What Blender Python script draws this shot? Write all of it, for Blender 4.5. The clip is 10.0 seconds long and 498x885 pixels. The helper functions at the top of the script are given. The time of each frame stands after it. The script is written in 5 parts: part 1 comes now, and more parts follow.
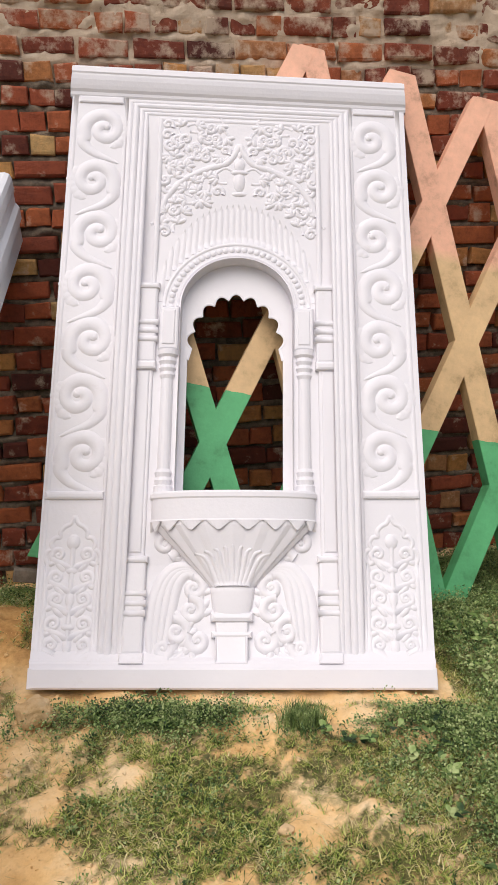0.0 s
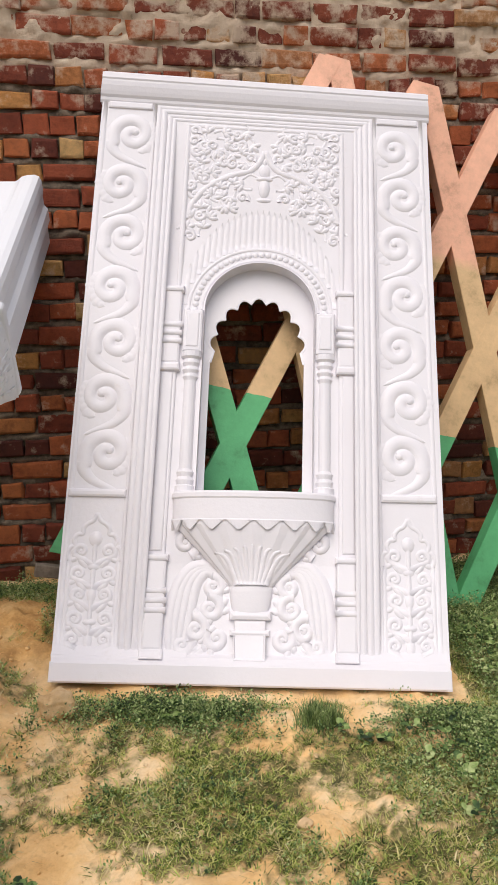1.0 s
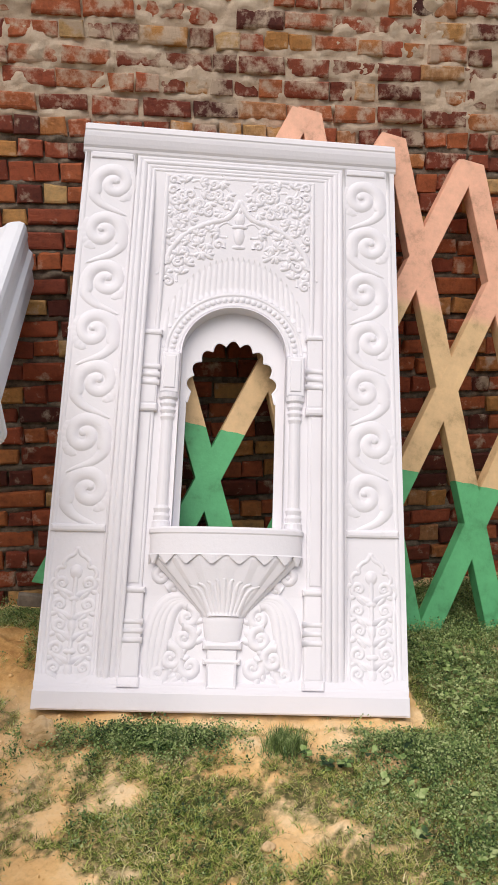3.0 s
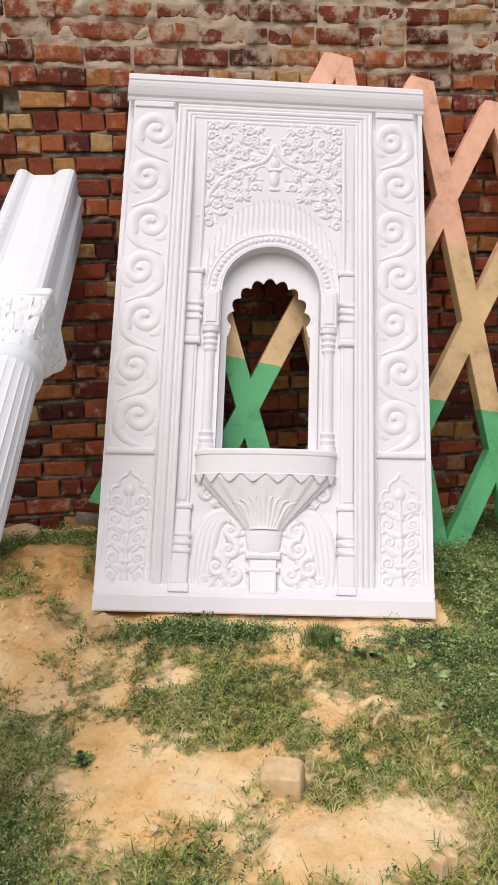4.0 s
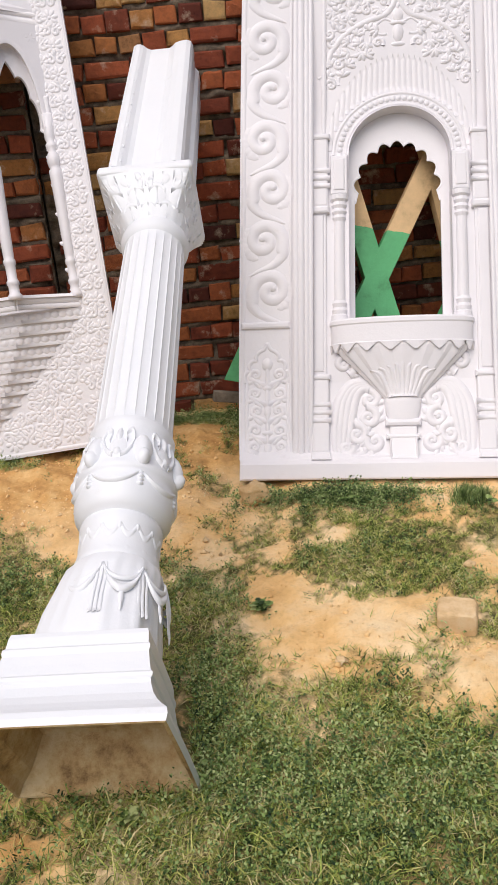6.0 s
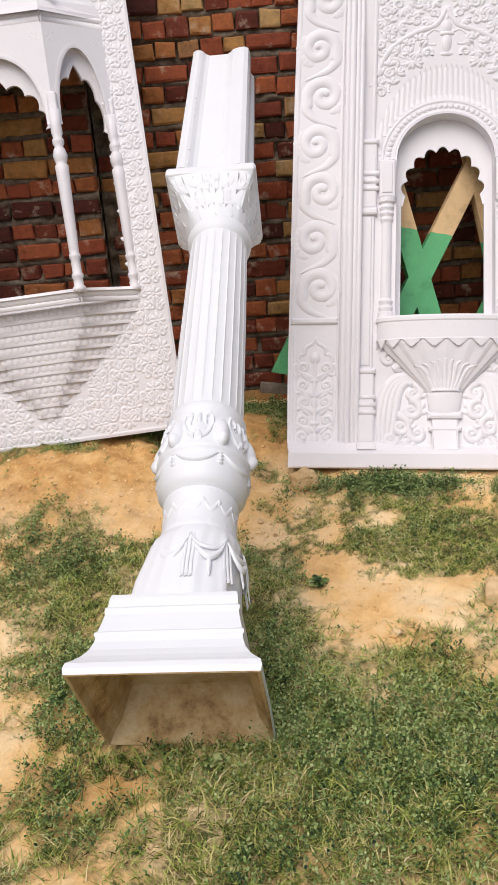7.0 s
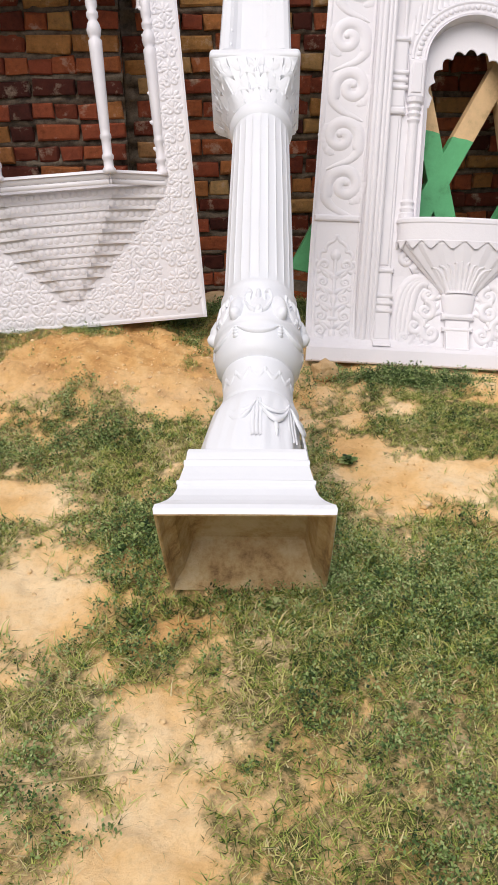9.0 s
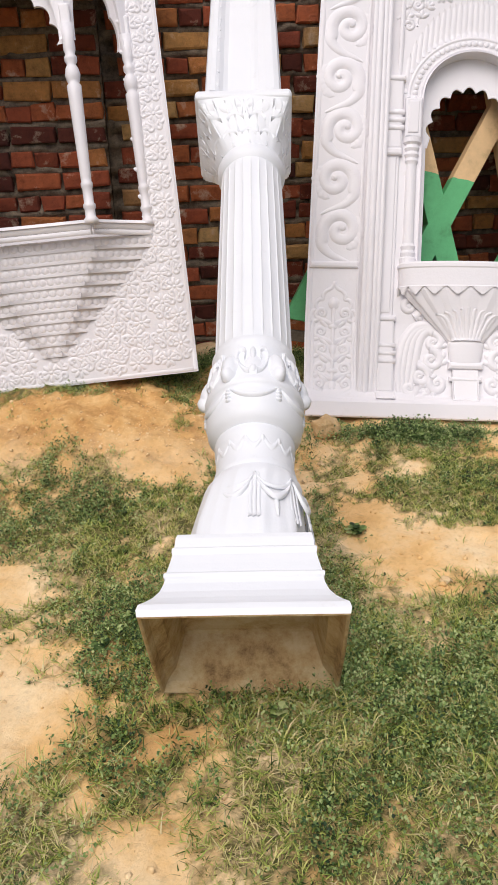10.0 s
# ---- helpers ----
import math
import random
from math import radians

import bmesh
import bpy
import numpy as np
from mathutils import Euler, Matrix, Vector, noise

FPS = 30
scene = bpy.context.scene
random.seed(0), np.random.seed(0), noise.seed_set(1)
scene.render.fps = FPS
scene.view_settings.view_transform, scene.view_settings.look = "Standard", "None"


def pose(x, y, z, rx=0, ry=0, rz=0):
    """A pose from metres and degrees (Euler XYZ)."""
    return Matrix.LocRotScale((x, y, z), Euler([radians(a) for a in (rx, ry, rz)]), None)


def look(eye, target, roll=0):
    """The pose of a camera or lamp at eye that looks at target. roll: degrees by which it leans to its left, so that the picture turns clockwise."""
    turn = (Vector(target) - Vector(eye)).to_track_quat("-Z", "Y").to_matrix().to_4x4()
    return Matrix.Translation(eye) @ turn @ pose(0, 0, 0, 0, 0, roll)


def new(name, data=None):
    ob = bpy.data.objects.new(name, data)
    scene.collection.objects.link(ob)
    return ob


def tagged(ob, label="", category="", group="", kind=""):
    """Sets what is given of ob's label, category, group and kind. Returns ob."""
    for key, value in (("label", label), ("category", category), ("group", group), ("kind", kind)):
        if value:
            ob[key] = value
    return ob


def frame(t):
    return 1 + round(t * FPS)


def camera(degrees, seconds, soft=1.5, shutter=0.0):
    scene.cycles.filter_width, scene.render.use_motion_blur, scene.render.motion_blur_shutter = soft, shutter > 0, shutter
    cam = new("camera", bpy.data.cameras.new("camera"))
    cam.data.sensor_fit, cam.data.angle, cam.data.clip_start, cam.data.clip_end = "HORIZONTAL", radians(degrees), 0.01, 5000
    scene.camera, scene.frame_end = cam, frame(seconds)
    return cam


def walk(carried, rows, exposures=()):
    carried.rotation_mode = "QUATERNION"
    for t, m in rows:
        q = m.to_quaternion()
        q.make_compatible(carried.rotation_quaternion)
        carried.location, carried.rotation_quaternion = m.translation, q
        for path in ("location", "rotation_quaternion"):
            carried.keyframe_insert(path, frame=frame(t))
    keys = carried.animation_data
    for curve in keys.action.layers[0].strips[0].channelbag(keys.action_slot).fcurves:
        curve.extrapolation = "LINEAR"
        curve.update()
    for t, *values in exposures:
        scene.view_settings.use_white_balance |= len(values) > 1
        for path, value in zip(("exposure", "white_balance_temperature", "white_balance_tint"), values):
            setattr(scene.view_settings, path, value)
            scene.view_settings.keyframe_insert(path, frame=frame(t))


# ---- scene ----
cam = camera(35.0, 10.0)
PATH = [
    (0, (-0.37, -2.597, 1.29), (-0.024, -0.66, 0.929), -1.8),
    (0.5, (-0.375, -2.594, 1.285), (-0.051, -0.652, 0.931), -1.4),
    (1, (-0.434, -2.637, 1.291), (-0.103, -0.696, 0.941), -0.7),
    (1.5, (-0.521, -2.665, 1.333), (-0.163, -0.726, 0.995), -0.0),
    (2, (-0.526, -2.624, 1.459), (-0.141, -0.688, 1.133), 0.4),
    (2.5, (-0.478, -2.68, 1.488), (-0.09, -0.746, 1.157), 0.2),
    (2.7, (-0.424, -2.729, 1.483), (-0.04, -0.797, 1.142), -0.0),
    (3.8, (-0.457, -2.985, 1.424), (-0.134, -1.054, 1.014), -0.6),
    (4, (-0.504, -3.069, 1.38), (-0.211, -1.141, 0.935), -1.1),
    (4.5, (-0.586, -3.181, 1.309), (-0.342, -1.261, 0.803), -1.6),
    (5, (-0.541, -3.115, 1.305), (-0.359, -1.206, 0.736), -2.9),
    (5.5, (-0.559, -3.037, 1.311), (-0.432, -1.142, 0.686), -4.3),
    (6, (-0.778, -3.124, 1.274), (-0.7, -1.24, 0.607), -5.5),
    (6.2, (-0.856, -3.157, 1.272), (-0.794, -1.274, 0.599), -5.7),
    (7.3, (-0.986, -3.311, 1.39), (-0.928, -1.43, 0.713), -3.9),
    (7.5, (-1.017, -3.304, 1.444), (-0.955, -1.426, 0.759), -3.5),
    (8, (-1.156, -3.327, 1.449), (-1.083, -1.465, 0.722), -2.6),
    (8.5, (-1.245, -3.437, 1.322), (-1.146, -1.618, 0.496), -2.0),
    (9, (-1.287, -3.449, 1.25), (-1.123, -1.653, 0.386), -0.6),
    (9.5, (-1.271, -3.34, 1.217), (-1.027, -1.536, 0.389), -1.2),
    (10, (-1.259, -3.178, 1.228), (-1.081, -1.341, 0.456), -1.8),
]
walk(cam, [(t, look(eye, target, roll)) for t, eye, target, roll in PATH])

# ---- light ----
world = bpy.data.worlds.new("sky")
scene.world = world
world.use_nodes = True
wn, wl = world.node_tree.nodes, world.node_tree.links
sky = wn.new("ShaderNodeTexSky")
sky.sky_type, sky.sun_disc = "NISHITA", False
sky.sun_elevation, sky.sun_rotation = radians(60), radians(208)
sky.air_density, sky.dust_density, sky.ozone_density = 1.0, 4.0, 1.0
wn["Background"].inputs["Strength"].default_value = 0.105
wl.new(sky.outputs[0], wn["Background"].inputs[0])
sun = new("sun", bpy.data.lights.new("sun", "SUN"))
sun.data.energy, sun.data.angle, sun.data.color = 2.25, radians(64), (1.0, 0.96, 0.925)
sun.matrix_world = look((-1.22, -2.3, 4.5), (0, 0, 0))
scene.view_settings.exposure = -0.12


# ---- material helpers ----
def material(name, rough=0.6, metal=0.0):
    m = bpy.data.materials.new(name)
    m.use_nodes = True
    n = m.node_tree.nodes
    b = n["Principled BSDF"]
    b.inputs["Roughness"].default_value, b.inputs["Metallic"].default_value = rough, metal
    return m, n, m.node_tree.links, b


def coords(n, l, kind="Object"):
    return n.new("ShaderNodeTexCoord").outputs[kind]


def noise_tex(n, l, vec, scale, detail=4.0, rough=0.55):
    t = n.new("ShaderNodeTexNoise")
    t.inputs["Scale"].default_value, t.inputs["Detail"].default_value, t.inputs["Roughness"].default_value = scale, detail, rough
    l.new(vec, t.inputs["Vector"])
    return t.outputs["Fac"]


def ramp(n, l, fac, stops):
    r = n.new("ShaderNodeValToRGB")
    e = r.color_ramp.elements
    while len(e) < len(stops):
        e.new(0.5)
    for k, (p, c) in zip(e, stops):
        k.position, k.color = p, (*c, 1)
    l.new(fac, r.inputs[0])
    return r.outputs[0]


def mix(n, l, fac, a, b, mode="MIX"):
    x = n.new("ShaderNodeMix")
    x.data_type, x.blend_type = "RGBA", mode
    for sock, v in ((x.inputs[0], fac), (x.inputs[6], a), (x.inputs[7], b)):
        if isinstance(v, (int, float)):
            sock.default_value = v
        elif isinstance(v, tuple):
            sock.default_value = (*v, 1)
        else:
            l.new(v, sock)
    return x.outputs[2]


def bump(n, l, b, height, strength, dist):
    k = n.new("ShaderNodeBump")
    k.inputs["Strength"].default_value, k.inputs["Distance"].default_value = strength, dist
    l.new(height, k.inputs["Height"])
    l.new(k.outputs[0], b.inputs["Normal"])


def math_node(n, l, op, a, b=0.0, c=0.0):
    k = n.new("ShaderNodeMath")
    k.operation = op
    for sock, v in zip(k.inputs, (a, b, c)):
        if isinstance(v, (int, float)):
            sock.default_value = v
        else:
            l.new(v, sock)
    return k.outputs[0]


# ---- materials ----
def make_white(name="white_gelcoat", low=(0.79, 0.765, 0.80), high=(0.83, 0.805, 0.84)):
    m, n, l, b = material(name, 0.42)
    v = coords(n, l)
    big = noise_tex(n, l, v, 2.3, 4)
    c = ramp(n, l, big, [(0.3, low), (0.7, high)])
    dirt = ramp(n, l, noise_tex(n, l, v, 9, 8, 0.7), [(0.62, (1, 1, 1)), (0.82, (0.88, 0.86, 0.83))])
    l.new(mix(n, l, 1.0, c, dirt, "MULTIPLY"), b.inputs["Base Color"])
    l.new(ramp(n, l, noise_tex(n, l, v, 6, 5), [(0.3, (0.34,) * 3), (0.7, (0.55,) * 3)]), b.inputs["Roughness"])
    bump(n, l, b, noise_tex(n, l, v, 55, 6, 0.6), 0.25, 0.004)
    return m


def make_brick():
    m, n, l, b = material("fired_brick", 0.9)
    v = coords(n, l)
    info = n.new("ShaderNodeObjectInfo").outputs["Random"]
    isl = n.new("ShaderNodeNewGeometry").outputs["Random Per Island"]
    r = math_node(n, l, "FRACT", math_node(n, l, "ADD", math_node(n, l, "MULTIPLY", info, 7.3), math_node(n, l, "MULTIPLY", isl, 5.7)))
    base = ramp(n, l, r, [(0.0, (0.075, 0.018, 0.013)), (0.16, (0.22, 0.045, 0.022)), (0.42, (0.45, 0.105, 0.045)), (0.66, (0.50, 0.145, 0.050)), (0.81, (0.58, 0.28, 0.085)), (0.88, (0.64, 0.40, 0.17)), (0.91, (0.40, 0.090, 0.036)), (1.0, (0.12, 0.028, 0.018))])
    pos = n.new("ShaderNodeNewGeometry").outputs["Position"]
    grain = ramp(n, l, noise_tex(n, l, pos, 22, 10, 0.75), [(0.28, (0.45, 0.40, 0.40)), (0.48, (1.0, 1.0, 1.0)), (0.72, (1.4, 1.35, 1.25))])
    c = mix(n, l, 0.85, base, grain, "MULTIPLY")
    sep = n.new("ShaderNodeSeparateXYZ")
    l.new(pos, sep.inputs[0])
    # mortar smears, thickened with height to paint in the brighter upper wall too
    splash_and_light = n.new("ShaderNodeMapRange")
    for key, val in (("From Min", 2.05), ("From Max", 2.35), ("To Min", 0.0), ("To Max", 0.11)):
        splash_and_light.inputs[key].default_value = val
    l.new(sep.outputs[2], splash_and_light.inputs["Value"])
    smear = ramp(n, l, math_node(n, l, "ADD", noise_tex(n, l, pos, 11, 7, 0.65), splash_and_light.outputs[0]), [(0.57, (0, 0, 0)), (0.70, (0.85, 0.85, 0.85))])
    l.new(mix(n, l, smear, c, (0.68, 0.53, 0.39)), b.inputs["Base Color"])
    bump(n, l, b, noise_tex(n, l, pos, 34, 12, 0.8), 0.9, 0.024)
    return m


def make_mortar(name, stops):
    m, n, l, b = material(name, 0.95)
    pos = n.new("ShaderNodeNewGeometry").outputs["Position"]
    c = ramp(n, l, noise_tex(n, l, pos, 18, 10, 0.78), stops)
    l.new(c, b.inputs["Base Color"])
    bump(n, l, b, noise_tex(n, l, pos, 40, 10, 0.8), 0.9, 0.018)
    return m


def make_soil():
    m, n, l, b = material("sandy_soil", 0.95)
    pos = n.new("ShaderNodeNewGeometry").outputs["Position"]
    c = ramp(n, l, noise_tex(n, l, pos, 3.1, 8, 0.65), [(0.26, (0.60, 0.32, 0.105)), (0.44, (0.82, 0.53, 0.235)), (0.62, (0.90, 0.69, 0.42))])
    fine = ramp(n, l, noise_tex(n, l, pos, 60, 6, 0.7), [(0.25, (0.8, 0.78, 0.76)), (0.5, (1.05, 1.05, 1.05))])
    # mossy film under the plants, darkened further as painted shade between the blades
    att = n.new("ShaderNodeAttribute")
    att.attribute_name = "moss_shade"
    moss_shade = math_node(n, l, "MULTIPLY", att.outputs["Fac"], math_node(n, l, "ADD", math_node(n, l, "MULTIPLY", noise_tex(n, l, pos, 42, 6, 0.7), 1.8), -0.2))
    moss_shade = math_node(n, l, "MULTIPLY", math_node(n, l, "SUBTRACT", moss_shade, 0.2), 2.2)
    mc = n.new("ShaderNodeClamp")
    l.new(moss_shade, mc.inputs[0])
    green = ramp(n, l, noise_tex(n, l, pos, 24, 5), [(0.3, (0.045, 0.048, 0.014)), (0.7, (0.20, 0.18, 0.06))])
    heap = n.new("ShaderNodeAttribute")
    heap.attribute_name = "fresh"
    dug = ramp(n, l, noise_tex(n, l, pos, 9, 8, 0.7), [(0.3, (0.36, 0.17, 0.05)), (0.5, (0.62, 0.35, 0.125)), (0.7, (0.78, 0.52, 0.24))])
    c = mix(n, l, heap.outputs["Fac"], c, dug)
    l.new(mix(n, l, mc.outputs[0], mix(n, l, 0.8, c, fine, "MULTIPLY"), green), b.inputs["Base Color"])
    bump(n, l, b, noise_tex(n, l, pos, 26, 12, 0.75), 0.6, 0.015)
    return m


# band heights along the trellis, from its foot
def make_paint():
    m, n, l, b = material("three_band_paint", 0.55)
    v = coords(n, l)
    z = n.new("ShaderNodeSeparateXYZ")
    l.new(v, z.inputs[0])
    wob = math_node(n, l, "ADD", z.outputs[2], math_node(n, l, "MULTIPLY", noise_tex(n, l, v, 14, 3), 0.02))
    low = math_node(n, l, "GREATER_THAN", wob, 0.955)
    high = math_node(n, l, "MULTIPLY", math_node(n, l, "SUBTRACT", wob, 1.70), 18.0)
    hc = n.new("ShaderNodeClamp")
    l.new(high, hc.inputs[0])
    cream = mix(n, l, low, (0.12, 0.46, 0.20), (0.72, 0.50, 0.27))
    col = mix(n, l, hc.outputs[0], cream, (0.86, 0.48, 0.33))
    stain = ramp(n, l, noise_tex(n, l, v, 6, 9, 0.7), [(0.3, (0.45, 0.40, 0.34)), (0.46, (0.95, 0.93, 0.90)), (0.7, (1.25, 1.22, 1.18))])
    col = mix(n, l, 0.8, col, stain, "MULTIPLY")
    chip = ramp(n, l, noise_tex(n, l, v, 23, 8, 0.7), [(0.69, (0, 0, 0)), (0.73, (1, 1, 1))])
    l.new(mix(n, l, math_node(n, l, "MULTIPLY", chip, 0.8), col, (0.16, 0.10, 0.06)), b.inputs["Base Color"])
    bump(n, l, b, noise_tex(n, l, v, 30, 7, 0.6), 0.35, 0.006)
    return m


# laminate for the unseen panel backs, kept dark to cut bounced light
def make_dark_raw():
    m, n, l, b = material("dark_laminate_back", 0.8)
    v = coords(n, l)
    l.new(ramp(n, l, noise_tex(n, l, v, 9, 7, 0.7), [(0.3, (0.07, 0.05, 0.03)), (0.7, (0.17, 0.125, 0.08))]), b.inputs["Base Color"])
    return m


def make_raw():
    m, n, l, b = material("raw_fibreglass_inside", 0.8)
    v = coords(n, l)
    c = ramp(n, l, noise_tex(n, l, v, 6, 9, 0.75), [(0.36, (0.20, 0.11, 0.04)), (0.47, (0.50, 0.33, 0.15)), (0.58, (0.62, 0.48, 0.27)), (0.75, (0.70, 0.58, 0.38))])
    l.new(c, b.inputs["Base Color"])
    bump(n, l, b, noise_tex(n, l, v, 45, 8, 0.7), 0.8, 0.008)
    return m


# the lower mortar is old and raked, its colour darkened further to hold shade
WHITE, BRICK, MORTAR, SOIL, PAINT, RAW, BACKING = make_white(), make_brick(), make_mortar("shaded_old_mortar", [(0.30, (0.06, 0.045, 0.033)), (0.44, (0.17, 0.13, 0.094)), (0.62, (0.34, 0.265, 0.19))]), make_soil(), make_paint(), make_raw(), make_dark_raw()
COOL_WHITE = make_white("cool_white_gelcoat", (0.81, 0.825, 0.865), (0.85, 0.86, 0.895))
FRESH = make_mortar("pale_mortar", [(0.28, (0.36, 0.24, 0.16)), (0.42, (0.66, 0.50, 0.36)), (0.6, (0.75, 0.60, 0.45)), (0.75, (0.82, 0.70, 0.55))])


# ---- mesh helpers ----
def mesh_from(name, verts, faces, mat, smooth=False):
    me = bpy.data.meshes.new(name)
    me.from_pydata([tuple(v) for v in verts], [], faces)
    me.materials.append(mat)
    if smooth:
        me.shade_smooth()
    me.update()
    return me


def part(name, geo, mat, parent, label="", smooth=False):
    """geo is a bmesh or a pair of vertices and faces."""
    if isinstance(geo, tuple):
        me = mesh_from(name, geo[0], geo[1], mat, smooth)
    else:
        bmesh.ops.recalc_face_normals(geo, faces=geo.faces[:])
        me = bpy.data.meshes.new(name)
        geo.to_mesh(me)
        geo.free()
        me.materials.append(mat)
        if smooth:
            me.shade_smooth()
    ob = new(name, me)
    ob.parent = parent
    if label:
        tagged(ob, label)
    return ob


def thing(name, label, category, m=None, group="", kind=""):
    ob = new(name)
    ob.empty_display_size = 0.1
    if m is not None:
        ob.matrix_world = m
    return tagged(ob, label, category, group, kind)


def frame_matrix(o, x, y, z):
    return Matrix(((x[0], y[0], z[0], o[0]), (x[1], y[1], z[1], o[1]), (x[2], y[2], z[2], o[2]), (0, 0, 0, 1)))


def box(x0, x1, y0, y1, z0, z1, bev=0.0, seg=2):
    bm = bmesh.new()
    bmesh.ops.create_cube(bm, size=1, matrix=Matrix.Translation(((x0 + x1) / 2, (y0 + y1) / 2, (z0 + z1) / 2)) @ Matrix.Diagonal((x1 - x0, y1 - y0, z1 - z0, 1)))
    if bev:
        bmesh.ops.bevel(bm, geom=bm.edges[:], offset=bev, segments=seg, affect="EDGES", profile=0.5)
    return bm


def grid_faces(nu, nv, close=False):
    f = []
    for j in range(nv - 1):
        for i in range(nu if close else nu - 1):
            a, b = j * nu + i, j * nu + (i + 1) % nu
            f.append((a, b, b + nu, a + nu))
    return f


def loft(sections, close=True, cap=True):
    """sections: lists of points of equal length."""
    nu = len(sections[0])
    v = [p for s in sections for p in s]
    f = grid_faces(nu, len(sections), close)
    if cap and close:
        f.append(tuple(reversed(range(nu))))
        f.append(tuple(range(len(v) - nu, len(v))))
    return v, f


# ---- the ground ----
def fbm(x, y, s, o=4):
    return noise.fractal(Vector((x * s, y * s, 3.7)), 0.9, 2.0, o)


def ground_z(x, y):
    yy = max(-6.0, min(y, 1.2))
    z = 0.055 * yy if yy < 0 else 0.02 * yy
    z -= 0.012
    k = math.exp(-(((x + 1.75) / 0.75) ** 2) - (((y - 0.25) / 0.75) ** 2))
    z += 0.15 * k
    z += 0.06 * math.exp(-(((x + 0.82) / 0.22) ** 2) - (((y - 0.5) / 0.2) ** 2))
    f = y + 0.125 + 0.178 * x
    if -0.85 < x < 0.85 and -0.3 < f < 0.6:
        z -= 0.034 * math.exp(-((f - 0.03) / 0.16) ** 2)
    z -= 0.03 * max(0.0, min(1.0, x - 0.3)) * (1 if y > -0.6 else 0.5)
    return z


def ground_rough(x, y):
    return 0.020 * fbm(x, y, 2.4) + 0.017 * fbm(x + 9, y, 8.0, 6) + 0.011 * fbm(x, y + 4, 21.0, 3)


def heap_share(x, y):
    return min(1.0, 1.3 * math.exp(-(((x + 1.55) / 0.8) ** 2) - (((y - 0.15) / 0.6) ** 2)) + 1.2 * math.exp(-(((x + 0.82) / 0.28) ** 2) - (((y - 0.5) / 0.25) ** 2)))


def ground_top(x, y):
    # lumpier on the heap of dug earth
    return ground_z(x, y) + ground_rough(x, y) + heap_share(x, y) * (0.016 * fbm(x + 3, y, 11.0, 4) + 0.008 * fbm(x, y + 7, 30.0, 2))


def axis_steps(lo, hi, fine_lo, fine_hi, step):
    a = [fine_lo - (fine_lo - lo) * (k / 14) ** 2.2 for k in range(14, 0, -1)]
    b = list(np.arange(fine_lo, fine_hi, step))
    c = [fine_hi + (hi - fine_hi) * (k / 14) ** 2.2 for k in range(0, 15)]
    return a + b + c


gx = axis_steps(-400, 400, -3.2, 2.6, 0.022)
gy = axis_steps(-400, 400, -3.4, 1.2, 0.022)
gv = [(x, y, ground_top(x, y) if abs(x) < 8 and abs(y) < 8 else ground_z(x, y)) for y in gy for x in gx]
ground = tagged(new("ground", mesh_from("ground", gv, grid_faces(len(gx), len(gy)), SOIL, True)), "bare sandy yellow soil with uneven lumps", "ground", kind="structure")

# ---- the wall ----
WALL_Y = 1.03


def brick_mesh(w, h, d, seed):
    """One worn brick: a bevelled block with chipped, uneven corners, centred on its front face."""
    r = random.Random(seed)
    bm = box(-w / 2, w / 2, 0, d, -h / 2, h / 2)
    for v in bm.verts:
        v.co += Vector((r.uniform(-1, 1) * 0.006, r.uniform(-1, 1) * 0.006, r.uniform(-1, 1) * 0.006))
    bmesh.ops.bevel(bm, geom=[e for e in bm.edges if all(v.co.y < d / 2 for v in e.verts)], offset=0.011, segments=2, affect="EDGES", profile=0.5)
    for v in bm.verts:
        v.co += 0.0085 * noise.noise_vector(v.co * 38 + Vector((seed * 7.3, 0, 0)))
    bmesh.ops.recalc_face_normals(bm, faces=bm.faces[:])
    me = bpy.data.meshes.new("brick")
    bm.to_mesh(me)
    bm.free()
    me.materials.append(BRICK)
    return me


COURSE = 0.1005
PIER_X = -1.50
HOLE = (-1.16, -1.035, 2.085, 2.19)


def wall_front(x):
    return WALL_Y - (0.10 if x < PIER_X else 0.0)


